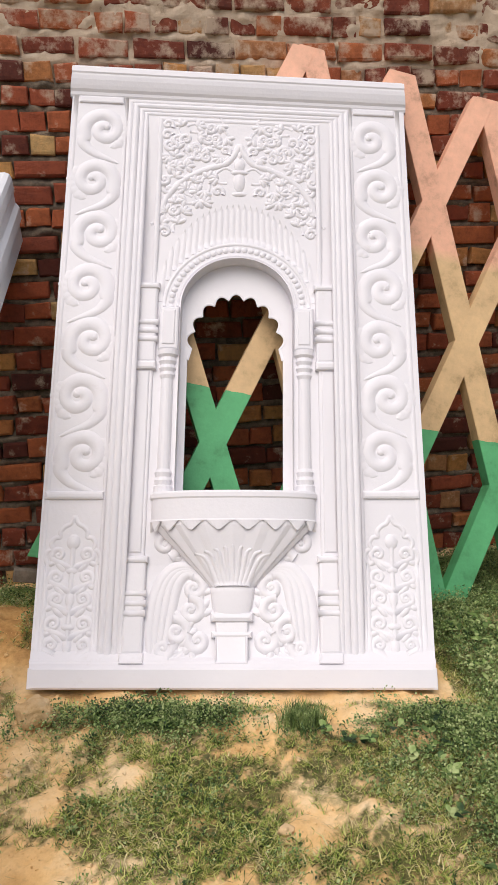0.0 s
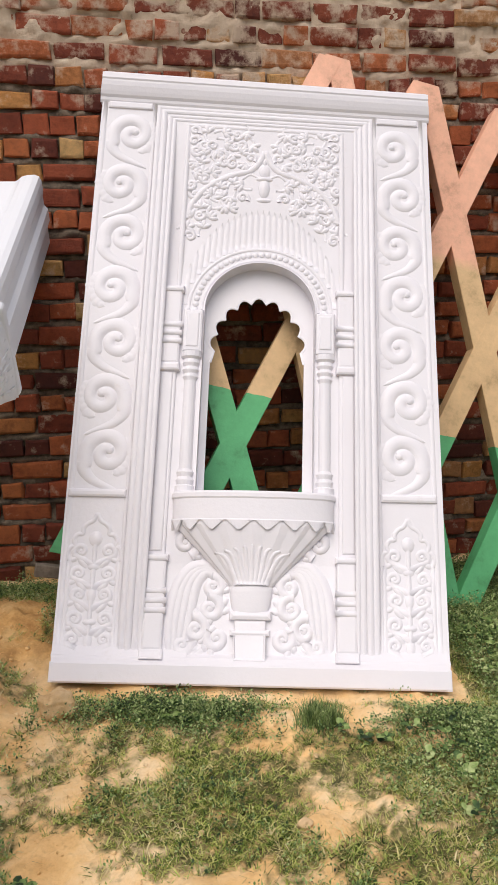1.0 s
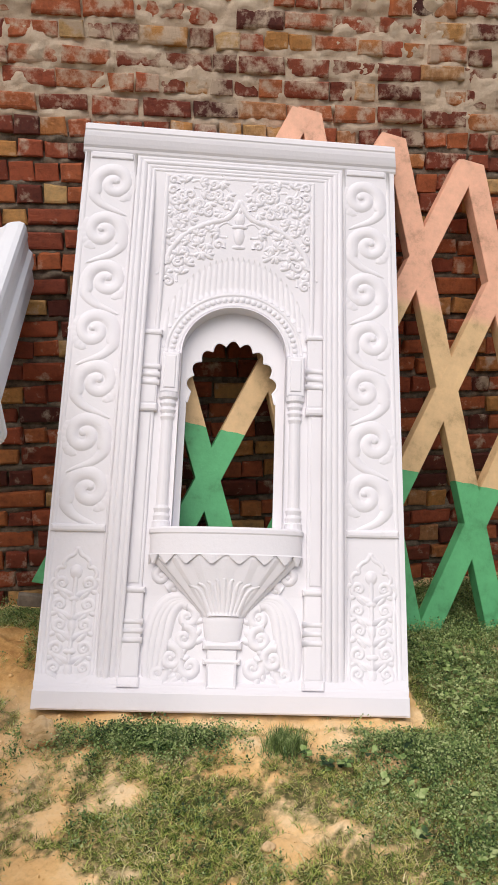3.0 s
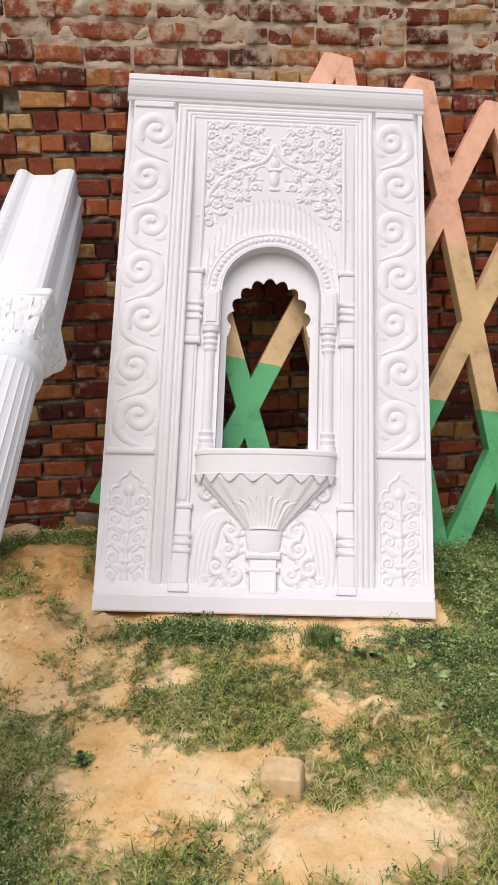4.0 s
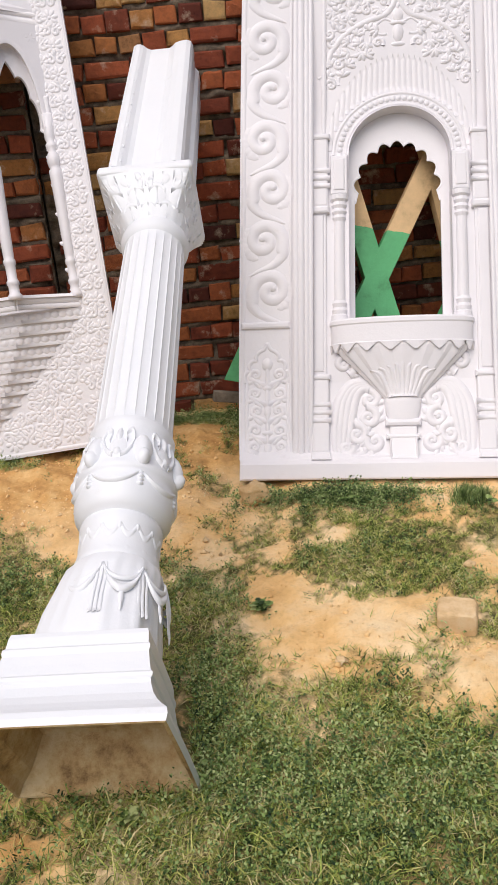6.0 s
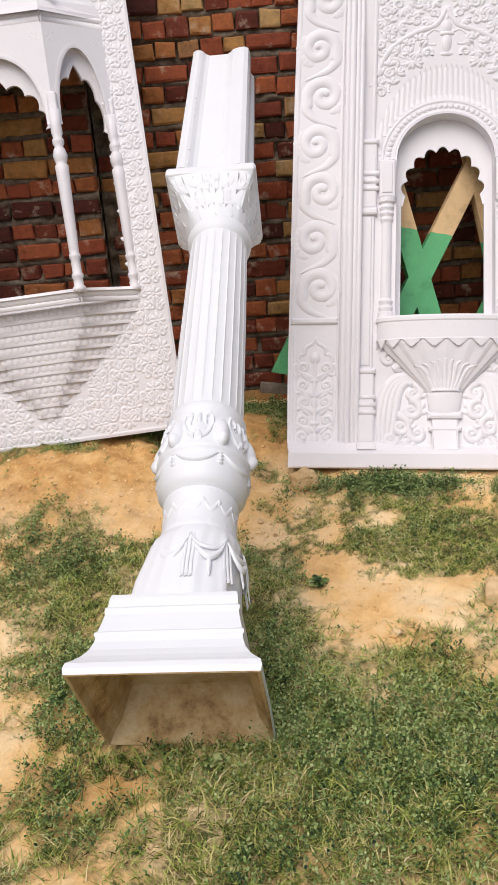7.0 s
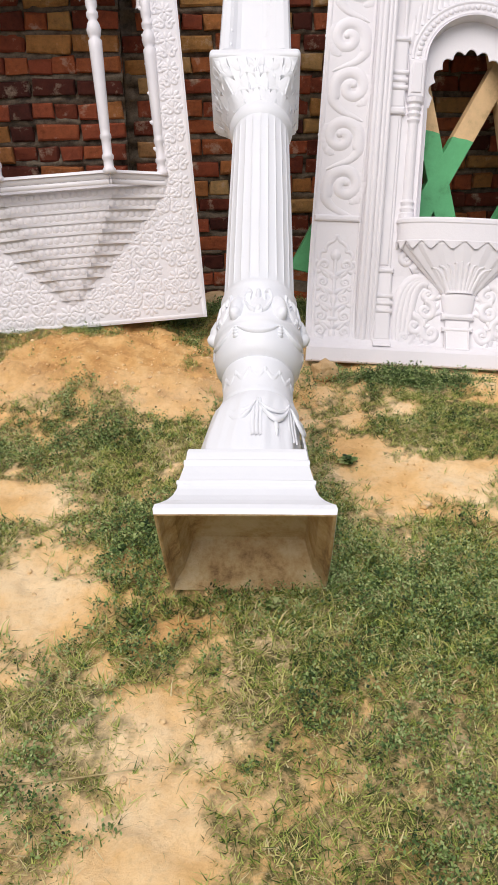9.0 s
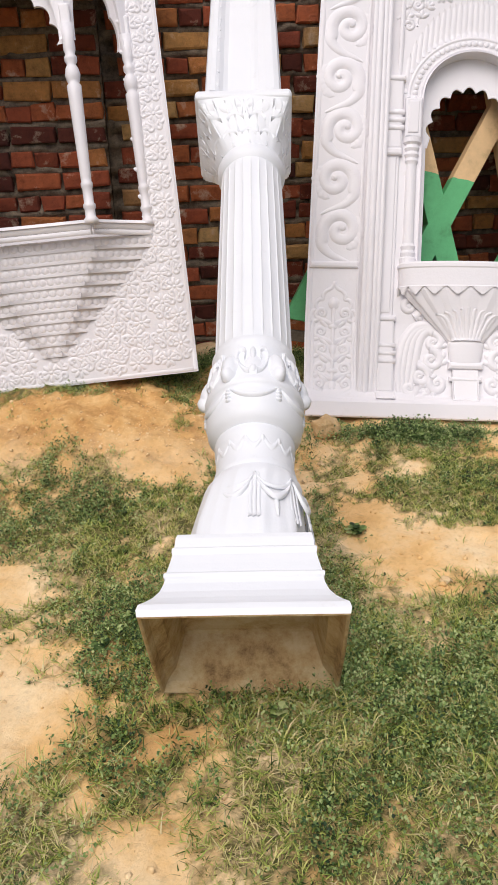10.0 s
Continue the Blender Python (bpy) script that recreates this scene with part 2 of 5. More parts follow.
def build_wall():
    rng = random.Random(5)
    wall = thing("wall_north", "old red brick wall with thick rough mortar joints", "wall", kind="structure")
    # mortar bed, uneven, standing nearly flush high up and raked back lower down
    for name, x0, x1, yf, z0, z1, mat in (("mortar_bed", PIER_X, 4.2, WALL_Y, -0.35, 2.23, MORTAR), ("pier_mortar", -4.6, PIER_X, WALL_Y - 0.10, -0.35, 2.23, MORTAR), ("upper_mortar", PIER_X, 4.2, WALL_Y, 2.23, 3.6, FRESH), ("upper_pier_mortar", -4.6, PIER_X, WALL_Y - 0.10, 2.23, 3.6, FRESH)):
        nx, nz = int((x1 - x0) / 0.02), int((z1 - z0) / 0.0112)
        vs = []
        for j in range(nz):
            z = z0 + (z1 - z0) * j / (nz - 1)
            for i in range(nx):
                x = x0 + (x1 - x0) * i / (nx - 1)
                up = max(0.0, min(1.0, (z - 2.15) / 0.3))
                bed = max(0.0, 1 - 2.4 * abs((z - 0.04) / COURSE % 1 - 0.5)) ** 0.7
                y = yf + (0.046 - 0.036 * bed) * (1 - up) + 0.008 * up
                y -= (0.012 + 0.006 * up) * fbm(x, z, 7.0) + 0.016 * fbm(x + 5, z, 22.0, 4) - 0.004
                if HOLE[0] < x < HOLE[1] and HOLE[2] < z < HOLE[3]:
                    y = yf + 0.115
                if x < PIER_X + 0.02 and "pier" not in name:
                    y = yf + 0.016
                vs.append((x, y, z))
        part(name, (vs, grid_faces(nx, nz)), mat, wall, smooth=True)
    part("wall_core", box(-4.6, 4.2, WALL_Y + 0.13, WALL_Y + 0.36, -0.35, 3.6), MORTAR, wall)
    part("pier_return", box(PIER_X - 0.2, PIER_X - 0.012, WALL_Y - 0.06, WALL_Y + 0.05, -0.35, 3.6), MORTAR, wall)
    heads = [brick_mesh(0.112, 0.083, 0.07, s) for s in range(10)]
    longs = [brick_mesh(0.226, 0.083, 0.07, s + 20) for s in range(10)]
    near, far = [], []
    for k in range(-2, 35):
        z = 0.04 + COURSE * k
        header = (k % 2 == 0) if k < 18 or k > 21 else True
        for x0, x1, yf in ((PIER_X, 4.2, WALL_Y), (-4.6, PIER_X, WALL_Y - 0.10)):
            x = x1 - rng.uniform(0, 0.012) if x0 < -4 else x0 + rng.uniform(0, 0.1)
            step = -1 if x0 < -4 else 1
            while x0 - 0.01 <= x <= x1 + 0.01:
                is_head = header if rng.random() > 0.1 else not header
                w = (0.112 if is_head else 0.226) + rng.uniform(-0.004, 0.007)
                c = x + step * w / 2
                in_hole = HOLE[0] - 0.03 < c < HOLE[1] + 0.03 and HOLE[2] - 0.01 < z < HOLE[3] + 0.01
                if not in_hole and x0 + 0.04 < c < x1 - (0.02 if x0 < -4 else 0.04):
                    up = max(0.0, min(1.0, (z - 2.0) / 0.4))
                    m = pose(c, yf + rng.uniform(-0.012, 0.011) + 0.004 * up, z + rng.uniform(-0.006, 0.006) + 0.012 * fbm(c, 0.35 * k, 1.6, 2), rng.uniform(-1.3, 1.3), rng.uniform(-1.6, 1.6), rng.uniform(-1.5, 1.5)) @ Matrix.Diagonal((rng.uniform(0.92, 1.0), 1, rng.uniform(0.80, 1.0), 1))
                    me = rng.choice(heads if is_head else longs)
                    seen = (-1.45 < c < -0.35 and 0.3 < z < 2.5) or (-2.2 < c < -1.5 and 0.75 < z < 2.0) or (-0.9 < c < 1.5 and z > 2.2 and z < 3.0)
                    (near if seen else far).append((me, m))
                x += step * w
    rng.shuffle(near)
    near, far = near[:300], far + near[300:]
    for me, m in near:
        ob = new("brick", me)
        ob.parent = wall
        ob.matrix_local = m
    verts, faces = [], []
    for me, m in far:
        o = len(verts)
        verts += [m @ v.co for v in me.vertices]
        faces += [tuple(i + o for i in p.vertices) for p in me.polygons]
    tagged(part("brickwork", (verts, faces), BRICK, wall), kind="stuff")
    # a bright yellow painted brick end in a small putlog hole
    m, n, l, b = material("yellow_paint", 0.6)
    b.inputs["Base Color"].default_value = (0.62, 0.36, 0.02, 1)
    part("yellow_block", box(-1.153, -1.068, WALL_Y + 0.004, WALL_Y + 0.06, 2.085, 2.146, 0.006), m, wall, "small block painted bright yellow")


build_wall()
# unseen side walls, added only to hold back low light from the sky
for name, x0, x1, y0, y1 in (("wall_west", -4.9, -4.6, -6.0, 1.3), ("wall_east", 4.2, 4.5, -6.0, 1.3)):
    tagged(part(name, box(x0, x1, y0, y1, -0.6, 2.6), MORTAR, None), "unseen plain wall added to block low side light", "wall", kind="structure")

# ---- the painted trellis ----
LEAN = 0.25
lz = Vector((0, LEAN, 1)).normalized()
lx0 = Vector((1, 0, 0))
roll = radians(14.1)
lx, lzz = lx0 * math.cos(roll) - lz * math.sin(roll), lx0 * math.sin(roll) + lz * math.cos(roll)
trellis_m = frame_matrix((0, 0.385, 0), lx, lzz.cross(lx), lzz)
trellis = thing("trellis", "painted wooden lattice in saffron, cream and green leaning on brick wall", "trellis", trellis_m)
trellis_inv = trellis_m.inverted()


def plank(a, b, back, width=0.104, depth=0.075):
    p, q = [trellis_inv @ Vector((x, 0.37 + LEAN * z, z)) for x, z in (a, b)]
    d = (q - p).normalized()
    s = Vector((d.z, 0, -d.x))
    bm = bmesh.new()
    ring = []
    for o in (p, q):
        # the ends are sawn level with the trellis edge
        cut = 0.5 * width * d.x / d.z if abs(d.z) > 0.3 else 0
        for sx, y in ((-1, back), (1, back), (1, back + depth), (-1, back + depth)):
            c = o + s * (sx * width / 2) - d * (sx * s.z * width / 2 / d.z)
            ring.append(bm.verts.new((c.x, y, c.z)))
    for f in ((0, 1, 2, 3), (7, 6, 5, 4), (0, 4, 5, 1), (1, 5, 6, 2), (2, 6, 7, 3), (3, 7, 4, 0)):
        bm.faces.new([ring[i] for i in f])
    bmesh.ops.bevel(bm, geom=bm.edges[:], offset=0.0018, segments=2, affect="EDGES")
    part("plank", bm, PAINT, trellis)


for a, b in (((-0.664, 0.316), (0.57, 2.358)), ((-0.218, 0.286), (1.0, 2.255)), ((0.187, 0.185), (1.384, 2.141)), ((0.592, 0.085), (1.772, 2.018)), ((1.017, -0.016), (1.762, 1.249))):
    plank(a, b, 0.0)
for a, b in (((0.601, 2.358), (0.946, 0.004)), ((1.011, 2.255), (1.37, -0.05)), ((1.404, 2.141), (1.743, -0.05)), ((0.26, 1.812), (0.562, 0.085)), ((-0.084, 1.27), (0.167, 0.185)), ((-0.421, 0.741), (-0.238, 0.286))):
    plank(a, b, 0.0015, depth=0.0715)

# ---- the carved niche panel: u across, v up, w out of its face ----
PW, PH = 1.40, 2.46
PBL, PBR, PTL, PTR = Vector((-0.70, 0, 0)), Vector((0.676, -0.245, -0.049)), Vector((-0.415, 0.931, 2.249)), Vector((0.964, 0.847, 2.178))
p_out = (PBR - PBL).cross(PTL - PBL).normalized()


BOW = ((0.0, 0.0), (0.072, 0.0), (0.10, -0.055), (0.4, -0.095), (1.7, -0.09), (2.31, -0.04), (2.34, -0.035), (2.42, -0.005), (2.6, 0.0))


def bow(v):
    for (a, b), (c, d) in zip(BOW, BOW[1:]):
        if v <= c:
            return b + (d - b) * max(0.0, v - a) / (c - a)
    return 0.0


def on_panel(u, v, w=0.0):
    """The skin hangs back between the projecting plinth and cornice."""
    d = bow(v)
    k = -d / 0.1
    w += d
    a, b = (u + (u - 0.70) * 0.033 * k) / PW, (v + 0.032 * (v - 0.1) * k) / PH
    return (PBL * (1 - a) + PBR * a) * (1 - b) + (PTL * (1 - a) + PTR * a) * b + p_out * w - PBL


panel = thing("niche_panel", "white moulded fibreglass panel with arched niche leaning on trellis", "wall panel", Matrix.Translation(PBL))


def sheet_grid(uv, nu, nv, w=0.0):
    """uv(i, j) with i, j from 0 to 1."""
    vs = []
    for j in range(nv):
        for i in range(nu):
            p = uv(i / (nu - 1), j / (nv - 1))
            vs.append(on_panel(p[0], p[1], p[2] if len(p) > 2 else w))
    return vs, grid_faces(nu, nv)


def joined(*geos):
    v, f = [], []
    for a, b in geos:
        o = len(v)
        v += list(a)
        f += [tuple(i + o for i in q) for q in b]
    return v, f


def smooth_path(pts, n):
    """A Catmull-Rom curve through pts, n points."""
    p = [np.array(q, float) for q in pts]
    p = [2 * p[0] - p[1]] + p + [2 * p[-1] - p[-2]]
    out = []
    for k in range(n):
        t = k / (n - 1) * (len(p) - 3)
        i = min(int(t), len(p) - 4)
        t -= i
        a, b, c, d = p[i:i + 4]
        out.append(0.5 * (2 * b + (c - a) * t + (2 * a - 5 * b + 4 * c - d) * t * t + (3 * b - a - 3 * c + d) * t ** 3))
    return out


SOFT = 0.33


def ridge(path, width, height, put, w0=0.0, taper=None, m=7):
    """A half-round moulding along path, laid on a face by put(u, v, w)."""
    path = [np.array(p, float) for p in path]
    n = len(path)
    vs = []
    for k, p in enumerate(path):
        d = path[min(k + 1, n - 1)] - path[max(k - 1, 0)]
        d = d / (np.linalg.norm(d) + 1e-9)
        s = np.array((-d[1], d[0]))
        q = taper(k / (n - 1)) if taper else 1.0
        for j in range(m):
            a = math.pi * j / (m - 1)
            c = p + s * (-math.cos(a) * width / 2 * q)
            vs.append(put(c[0], c[1], w0 - 0.001 + math.sin(a) ** 1.7 * height * SOFT * (0.35 + 0.65 * q)))
    f = grid_faces(m, n)
    f.append(tuple(range(m)))
    f.append(tuple(reversed(range(m * (n - 1), m * n))))
    return vs, f


def mitred(pts, width, height, put, w0=0.0, m=7):
    """A half-round moulding along straight runs with mitred corners."""
    pts = [np.array(p, float) for p in pts]
    vs = []
    n = len(pts)
    for k in range(n):
        a = pts[k] - pts[k - 1] if k else pts[1] - pts[0]
        b = pts[k + 1] - pts[k] if k < n - 1 else a
        a, b = a / np.linalg.norm(a), b / np.linalg.norm(b)
        s1, s2 = np.array((-a[1], a[0])), np.array((-b[1], b[0]))
        s = (s1 + s2) / (1 + s1.dot(s2))
        for j in range(m):
            t = math.pi * j / (m - 1)
            c = pts[k] - s * math.cos(t) * width / 2
            vs.append(put(c[0], c[1], w0 - 0.001 + math.sin(t) ** 1.8 * height * SOFT))
    return vs, grid_faces(m, n)


def curl(cu, cv, r, turns, start, hand=1, inner=0.16, n=40):
    """A spiral path from its outer end in."""
    out = []
    for k in range(n):
        t = k / (n - 1)
        a = start + hand * turns * 2 * math.pi * t
        q = r * (1 - t) ** 1.15 * (1 - inner) + r * inner
        out.append((cu + q * math.cos(a), cv + q * math.sin(a)))
    return out


def raised(u0, u1, v0, v1, w0, w1, bev, put):
    """A rounded block standing proud of a face."""
    vs, f = [], []
    for ins, w in ((0, w0), (0, w1 - bev), (bev * 0.3, w1 - bev * 0.3), (bev, w1)):
        vs += [put(u0 + ins, v0 + ins, w), put(u1 - ins, v0 + ins, w), put(u1 - ins, v1 - ins, w), put(u0 + ins, v1 - ins, w)]
    for k in range(3):
        f += [(k * 4 + i, k * 4 + (i + 1) % 4, k * 4 + 4 + (i + 1) % 4, k * 4 + 4 + i) for i in range(4)]
    f.append((12, 13, 14, 15))
    return vs, f


def blob(cu, cv, ru, rv, h, ang, put, w0=0.0, n=10, m=4):
    """A leaf or bead: a low rounded dome."""
    vs = []
    for j in range(m):
        q = math.cos(j / m * math.pi / 2)
        for i in range(n):
            a = 2 * math.pi * i / n
            x, y = ru * q * math.cos(a), rv * q * math.sin(a)
            vs.append(put(cu + x * math.cos(ang) - y * math.sin(ang), cv + x * math.sin(ang) + y * math.cos(ang), w0 - 0.001 + SOFT * h * math.sin(j / m * math.pi / 2) ** 1.4))
    vs.append(put(cu, cv, w0 + SOFT * h))
    f = grid_faces(n, m, True) + [((m - 1) * n + i, (m - 1) * n + (i + 1) % n, m * n) for i in range(n)]
    return vs, f


MID = 0.693
OL, OR, SILL, SPRING, ARC_U, ARC_V = 0.474, 0.912, 0.672, 1.405, 0.219, 0.205
P = on_panel


def arch_v(u):
    return SPRING + ARC_V * math.sqrt(max(0.0, 1 - ((u - MID) / ARC_U) ** 2))


def build_panel():
    # the front skin round the niche
    geo = [sheet_grid(lambda i, j: (OL * i, PH * j), 14, 60), sheet_grid(lambda i, j: (OR + (PW - OR) * i, PH * j), 14, 60), sheet_grid(lambda i, j: (OL + (OR - OL) * i, SILL * j), 14, 20)]

    def over(i, j):
        u = MID - ARC_U * math.cos(math.pi * i)
        a = arch_v(u)
        return u, a + (PH - a) * j

    geo.append(sheet_grid(over, 41, 24))
    # its returned edges
    edge = [(0, 0), (PW, 0), (PW, PH), (0, PH), (0, 0)]
    vs = []
    for a, b in zip(edge, edge[1:]):
        for k in range(20):
            u, v = a[0] + (b[0] - a[0]) * k / 20, a[1] + (b[1] - a[1]) * k / 20
            vs += [P(u, v, 0), P(u, v, -0.035)]
    n = len(vs) // 2
    geo.append((vs, [(2 * k, 2 * k + 1, (2 * k + 3) % (2 * n), (2 * k + 2) % (2 * n)) for k in range(n)]))
    part("front_skin", joined(*geo), WHITE, panel, smooth=False)
    # unseen back skin, added so less light bounces onto the wall
    inset = [sheet_grid(lambda i, j: (0.006 + (OL - 0.05) * i, 0.006 + (PH - 0.03) * j, -0.016), 10, 60), sheet_grid(lambda i, j: (OR + 0.044 + (PW - OR - 0.05) * i, 0.006 + (PH - 0.03) * j, -0.016), 10, 60), sheet_grid(lambda i, j: (OL - 0.044 + (OR - OL + 0.088) * i, 0.006 + (SILL - 0.05) * j, -0.016), 10, 20), sheet_grid(lambda i, j: (OL - 0.044 + (OR - OL + 0.088) * i, 1.66 + (PH - 1.684) * j, -0.016), 10, 20)]
    part("back_skin", joined(*inset), BACKING, panel, "unseen raw dark brown laminate back, added to cut bounced light")
    # niche: soffit and cusped back plate
    depth = -0.062

    def R(u, v, w):
        return P(u + (u - 0.70) * 0.02, v + 0.019 * (v - 0.1), w)

    curve = [(OL, SILL + (SPRING - SILL) * k / 12) for k in range(12)] + [(MID - ARC_U * math.cos(math.pi * k / 40), arch_v(MID - ARC_U * math.cos(math.pi * k / 40))) for k in range(41)] + [(OR, SPRING - (SPRING - SILL) * k / 12) for k in range(1, 13)]
    vs = []
    for u, v in curve:
        vs += [P(u, v, w) for w in (0.012, 0.004, -0.03, depth)]
    part("niche_soffit", (vs, grid_faces(4, len(curve))), WHITE, panel, smooth=True)
    inner = []
    for k in range(12):
        inner.append((0.504, SILL + (1.235 - SILL) * k / 12))
    for k in range(127):
        t = k / 126
        a = math.pi * (1 - t)
        lob = abs(math.sin(4.5 * math.pi * 2 * t)) ** 0.8
        inner.append((0.688 + (0.172 + 0.022 * lob) * math.cos(a), 1.235 + (0.205 + 0.024 * lob) * math.sin(a)))
    for k in range(1, 13):
        inner.append((0.872, 1.235 - (1.235 - SILL) * k / 12))
    outer = []
    for k in range(len(inner)):
        if k < 12:
            outer.append((OL - 0.01, inner[k][1]))
        elif k < 139:
            t = (k - 12) / 126
            u = MID - ARC_U * 1.03 * math.cos(math.pi * t)
            v = 1.235 + (SPRING + ARC_V + 0.01 - 1.235) * math.sin(math.pi * t) ** 0.72
            outer.append((u, v))
        else:
            outer.append((OR + 0.01, inner[k][1]))
    vs = []
    for a, b in zip(outer, inner):
        vs += [R(a[0], a[1], depth), R((a[0] + b[0]) / 2, (a[1] + b[1]) / 2, depth), R(b[0], b[1], depth), R(b[0], b[1], depth - 0.006), R(b[0], b[1], depth - 0.02)]
    cusped = part("cusped_arch", (vs, grid_faces(5, len(inner))), WHITE, panel)
    rim = ridge([(u, v) for u, v in inner[11:140]], 0.012, 0.006, R, depth)
    part("cusp_edge", rim, WHITE, cusped, smooth=True)
    vs = [P(u, SILL + dv, w) for u in (OL - 0.01, 0.6, 0.78, OR + 0.01) for dv, w in ((0, 0.02), (0.006, -0.03), (0.012, depth - 0.02))]
    part("sill", (vs, grid_faces(3, 4)), WHITE, panel)
    # plinth and cornice
    prof = [(0.0, -0.03), (0.0, 0.0), (0.006, 0.005), (0.066, 0.004), (0.074, 0.0), (0.084, 0.004), (0.092, 0.012), (0.104, 0.0)]
    part("plinth", sheet_grid(lambda i, j: (PW * j, prof[round(i * (len(prof) - 1))][0], prof[round(i * (len(prof) - 1))][1]), len(prof), 30), WHITE, panel)
    part("plinth_end", raised(-0.004, 0.012, 0, 0.07, -0.03, 0.004, 0.003, P), WHITE, panel)
    part("plinth_end", raised(PW - 0.012, PW + 0.004, 0, 0.07, -0.03, 0.004, 0.003, P), WHITE, panel)
    pc = [(2.312, 0.0), (2.322, 0.005), (2.334, 0.006), (2.345, 0.012), (2.362, 0.012), (2.39, 0.010), (2.412, 0.006), (2.422, 0.004), (2.428, 0.008), (2.448, 0.008), (2.458, 0.0), (2.462, -0.06)]
    part("cornice", sheet_grid(lambda i, j: (-0.008 + (PW + 0.016) * j, pc[round(i * (len(pc) - 1))][0], pc[round(i * (len(pc) - 1))][1]), len(pc), 30), WHITE, panel)
    for u in (-0.008, PW + 0.008):
        part("cornice_end", ([P(u, v, w) for v, w in pc] + [P(u, 2.318, -0.03)], [tuple(range(len(pc) + 1))]), WHITE, panel)
    for side in (0, 1):
        def S(u, v, w, side=side):
            return P(2 * MID - u if side else u, v, w)

        # side strip of running scrolls between two rolls
        part("edge_roll", ridge([(0.016, 0.1 + 2.22 * k / 20) for k in range(21)], 0.02, 0.012, S), WHITE, panel, smooth=True)
        part("edge_roll", ridge([(0.222, 0.1 + 2.22 * k / 20) for k in range(21)], 0.016, 0.014, S), WHITE, panel, smooth=True)
        part("strip_head", raised(0.03, 0.212, 2.286, 2.316, 0, 0.008, 0.006, S), WHITE, panel)
        part("strip_ledge", raised(0.008, 0.222, 0.653, 0.684, 0, 0.012, 0.010, S), WHITE, panel)
        cents = [2.168, 1.938, 1.712, 1.487, 1.265, 1.04, 0.82]
        for k, v in enumerate(cents):
            h = -1 if k % 2 else 1
            cu = 0.122 + 0.016 * h
            base = math.pi * (0.5 + 0.62 * h)
            pts = curl(cu, v, 0.086, 1.4, base, -h, 0.16, 48)
            p0 = pts[0]
            stem = smooth_path([p0, (cu - h * 0.080, v - 0.066), (cu - h * 0.042, v - 0.106), (cu + h * 0.03, v - 0.137), (cu + h * 0.062, v - 0.152)], 26)
            run = [tuple(q) for q in reversed(stem)][:-1] + pts
            sw = joined(ridge(run, 0.060, 0.026, S, taper=lambda t: 0.12 + 0.88 * min(1.0, 3.2 * t) * (1 - 0.5 * max(0.0, t - 0.35))), blob(pts[-1][0], pts[-1][1], 0.017, 0.017, 0.022, 0, S))
            sc = part("scroll", sw, WHITE, panel, smooth=True)
            arc = [(cu + 0.083 * math.cos(base - h * (2.7 + 2.1 * q / 48)), v + 0.083 * math.sin(base - h * (2.7 + 2.1 * q / 48))) for q in range(49)]
            part("scroll_frill", ridge(arc, 0.052, 0.014, S, taper=lambda t: (0.72 + 0.28 * abs(math.sin(7 * math.pi * t))) * min(1, 6 * t + 0.2, 6 * (1 - t) + 0.2)), WHITE, sc, smooth=True)
        # lower cartouche with a flowering stem
        oge = smooth_path([(0.034, 0.12), (0.034, 0.42)], 6) + smooth_path([(0.034, 0.42), (0.024, 0.445), (0.034, 0.468), (0.050, 0.472), (0.044, 0.495), (0.056, 0.515), (0.074, 0.518), (0.074, 0.538), (0.090, 0.556), (0.108, 0.566), (0.122, 0.592)], 48)
        oge += [(0.244 - u, v) for u, v in reversed(oge)]
        part("cartouche", ridge(oge, 0.019, 0.014, S), WHITE, panel, smooth=True)
        fl = [ridge(smooth_path([(0.122, 0.115), (0.122, 0.52)], 12), 0.02, 0.016, S), blob(0.122, 0.50, 0.026, 0.03, 0.024, 0, S), blob(0.122, 0.40, 0.024, 0.016, 0.022, 0, S), blob(0.122, 0.30, 0.018, 0.03, 0.02, 0, S), blob(0.122, 0.205, 0.026, 0.014, 0.022, 0, S), blob(0.122, 0.14, 0.018, 0.03, 0.018, 0, S)]
        for v0, r, sp in ((0.455, 0.026, 0.05), (0.375, 0.026, 0.052), (0.30, 0.024, 0.045), (0.215, 0.028, 0.052), (0.145, 0.024, 0.055)):
            for h in (-1, 1):
                cu = 0.122 + h * sp
                pts = [(0.122, v0 - 0.05)] + curl(cu, v0, r, 1.2, math.pi * (0.5 - 0.5 * h) - h * 0.6, h, 0.2, 22)
                fl.append(ridge(pts, 0.025, 0.017, S, taper=lambda t: 1.0 - 0.4 * t))
                fl.append(blob(cu, v0, 0.009, 0.009, 0.014, 0, S))
                fl.append(blob(0.122 + h * 0.04, v0 - 0.042, 0.028, 0.013, 0.018, h * 0.8, S))
                fl.append(blob(0.122 + h * 0.072, v0 - 0.03, 0.018, 0.012, 0.016, -h * 0.5, S))
        part("flowering_stem", joined(*fl), WHITE, panel, smooth=True)
        # capital block, pilaster and pedestal
        part("pilaster", joined(raised(0.306, 0.378, 0.44, 1.15, 0, 0.010, 0.006, S), raised(0.318, 0.366, 0.46, 1.14, 0.009, 0.015, 0.006, S)), WHITE, panel)
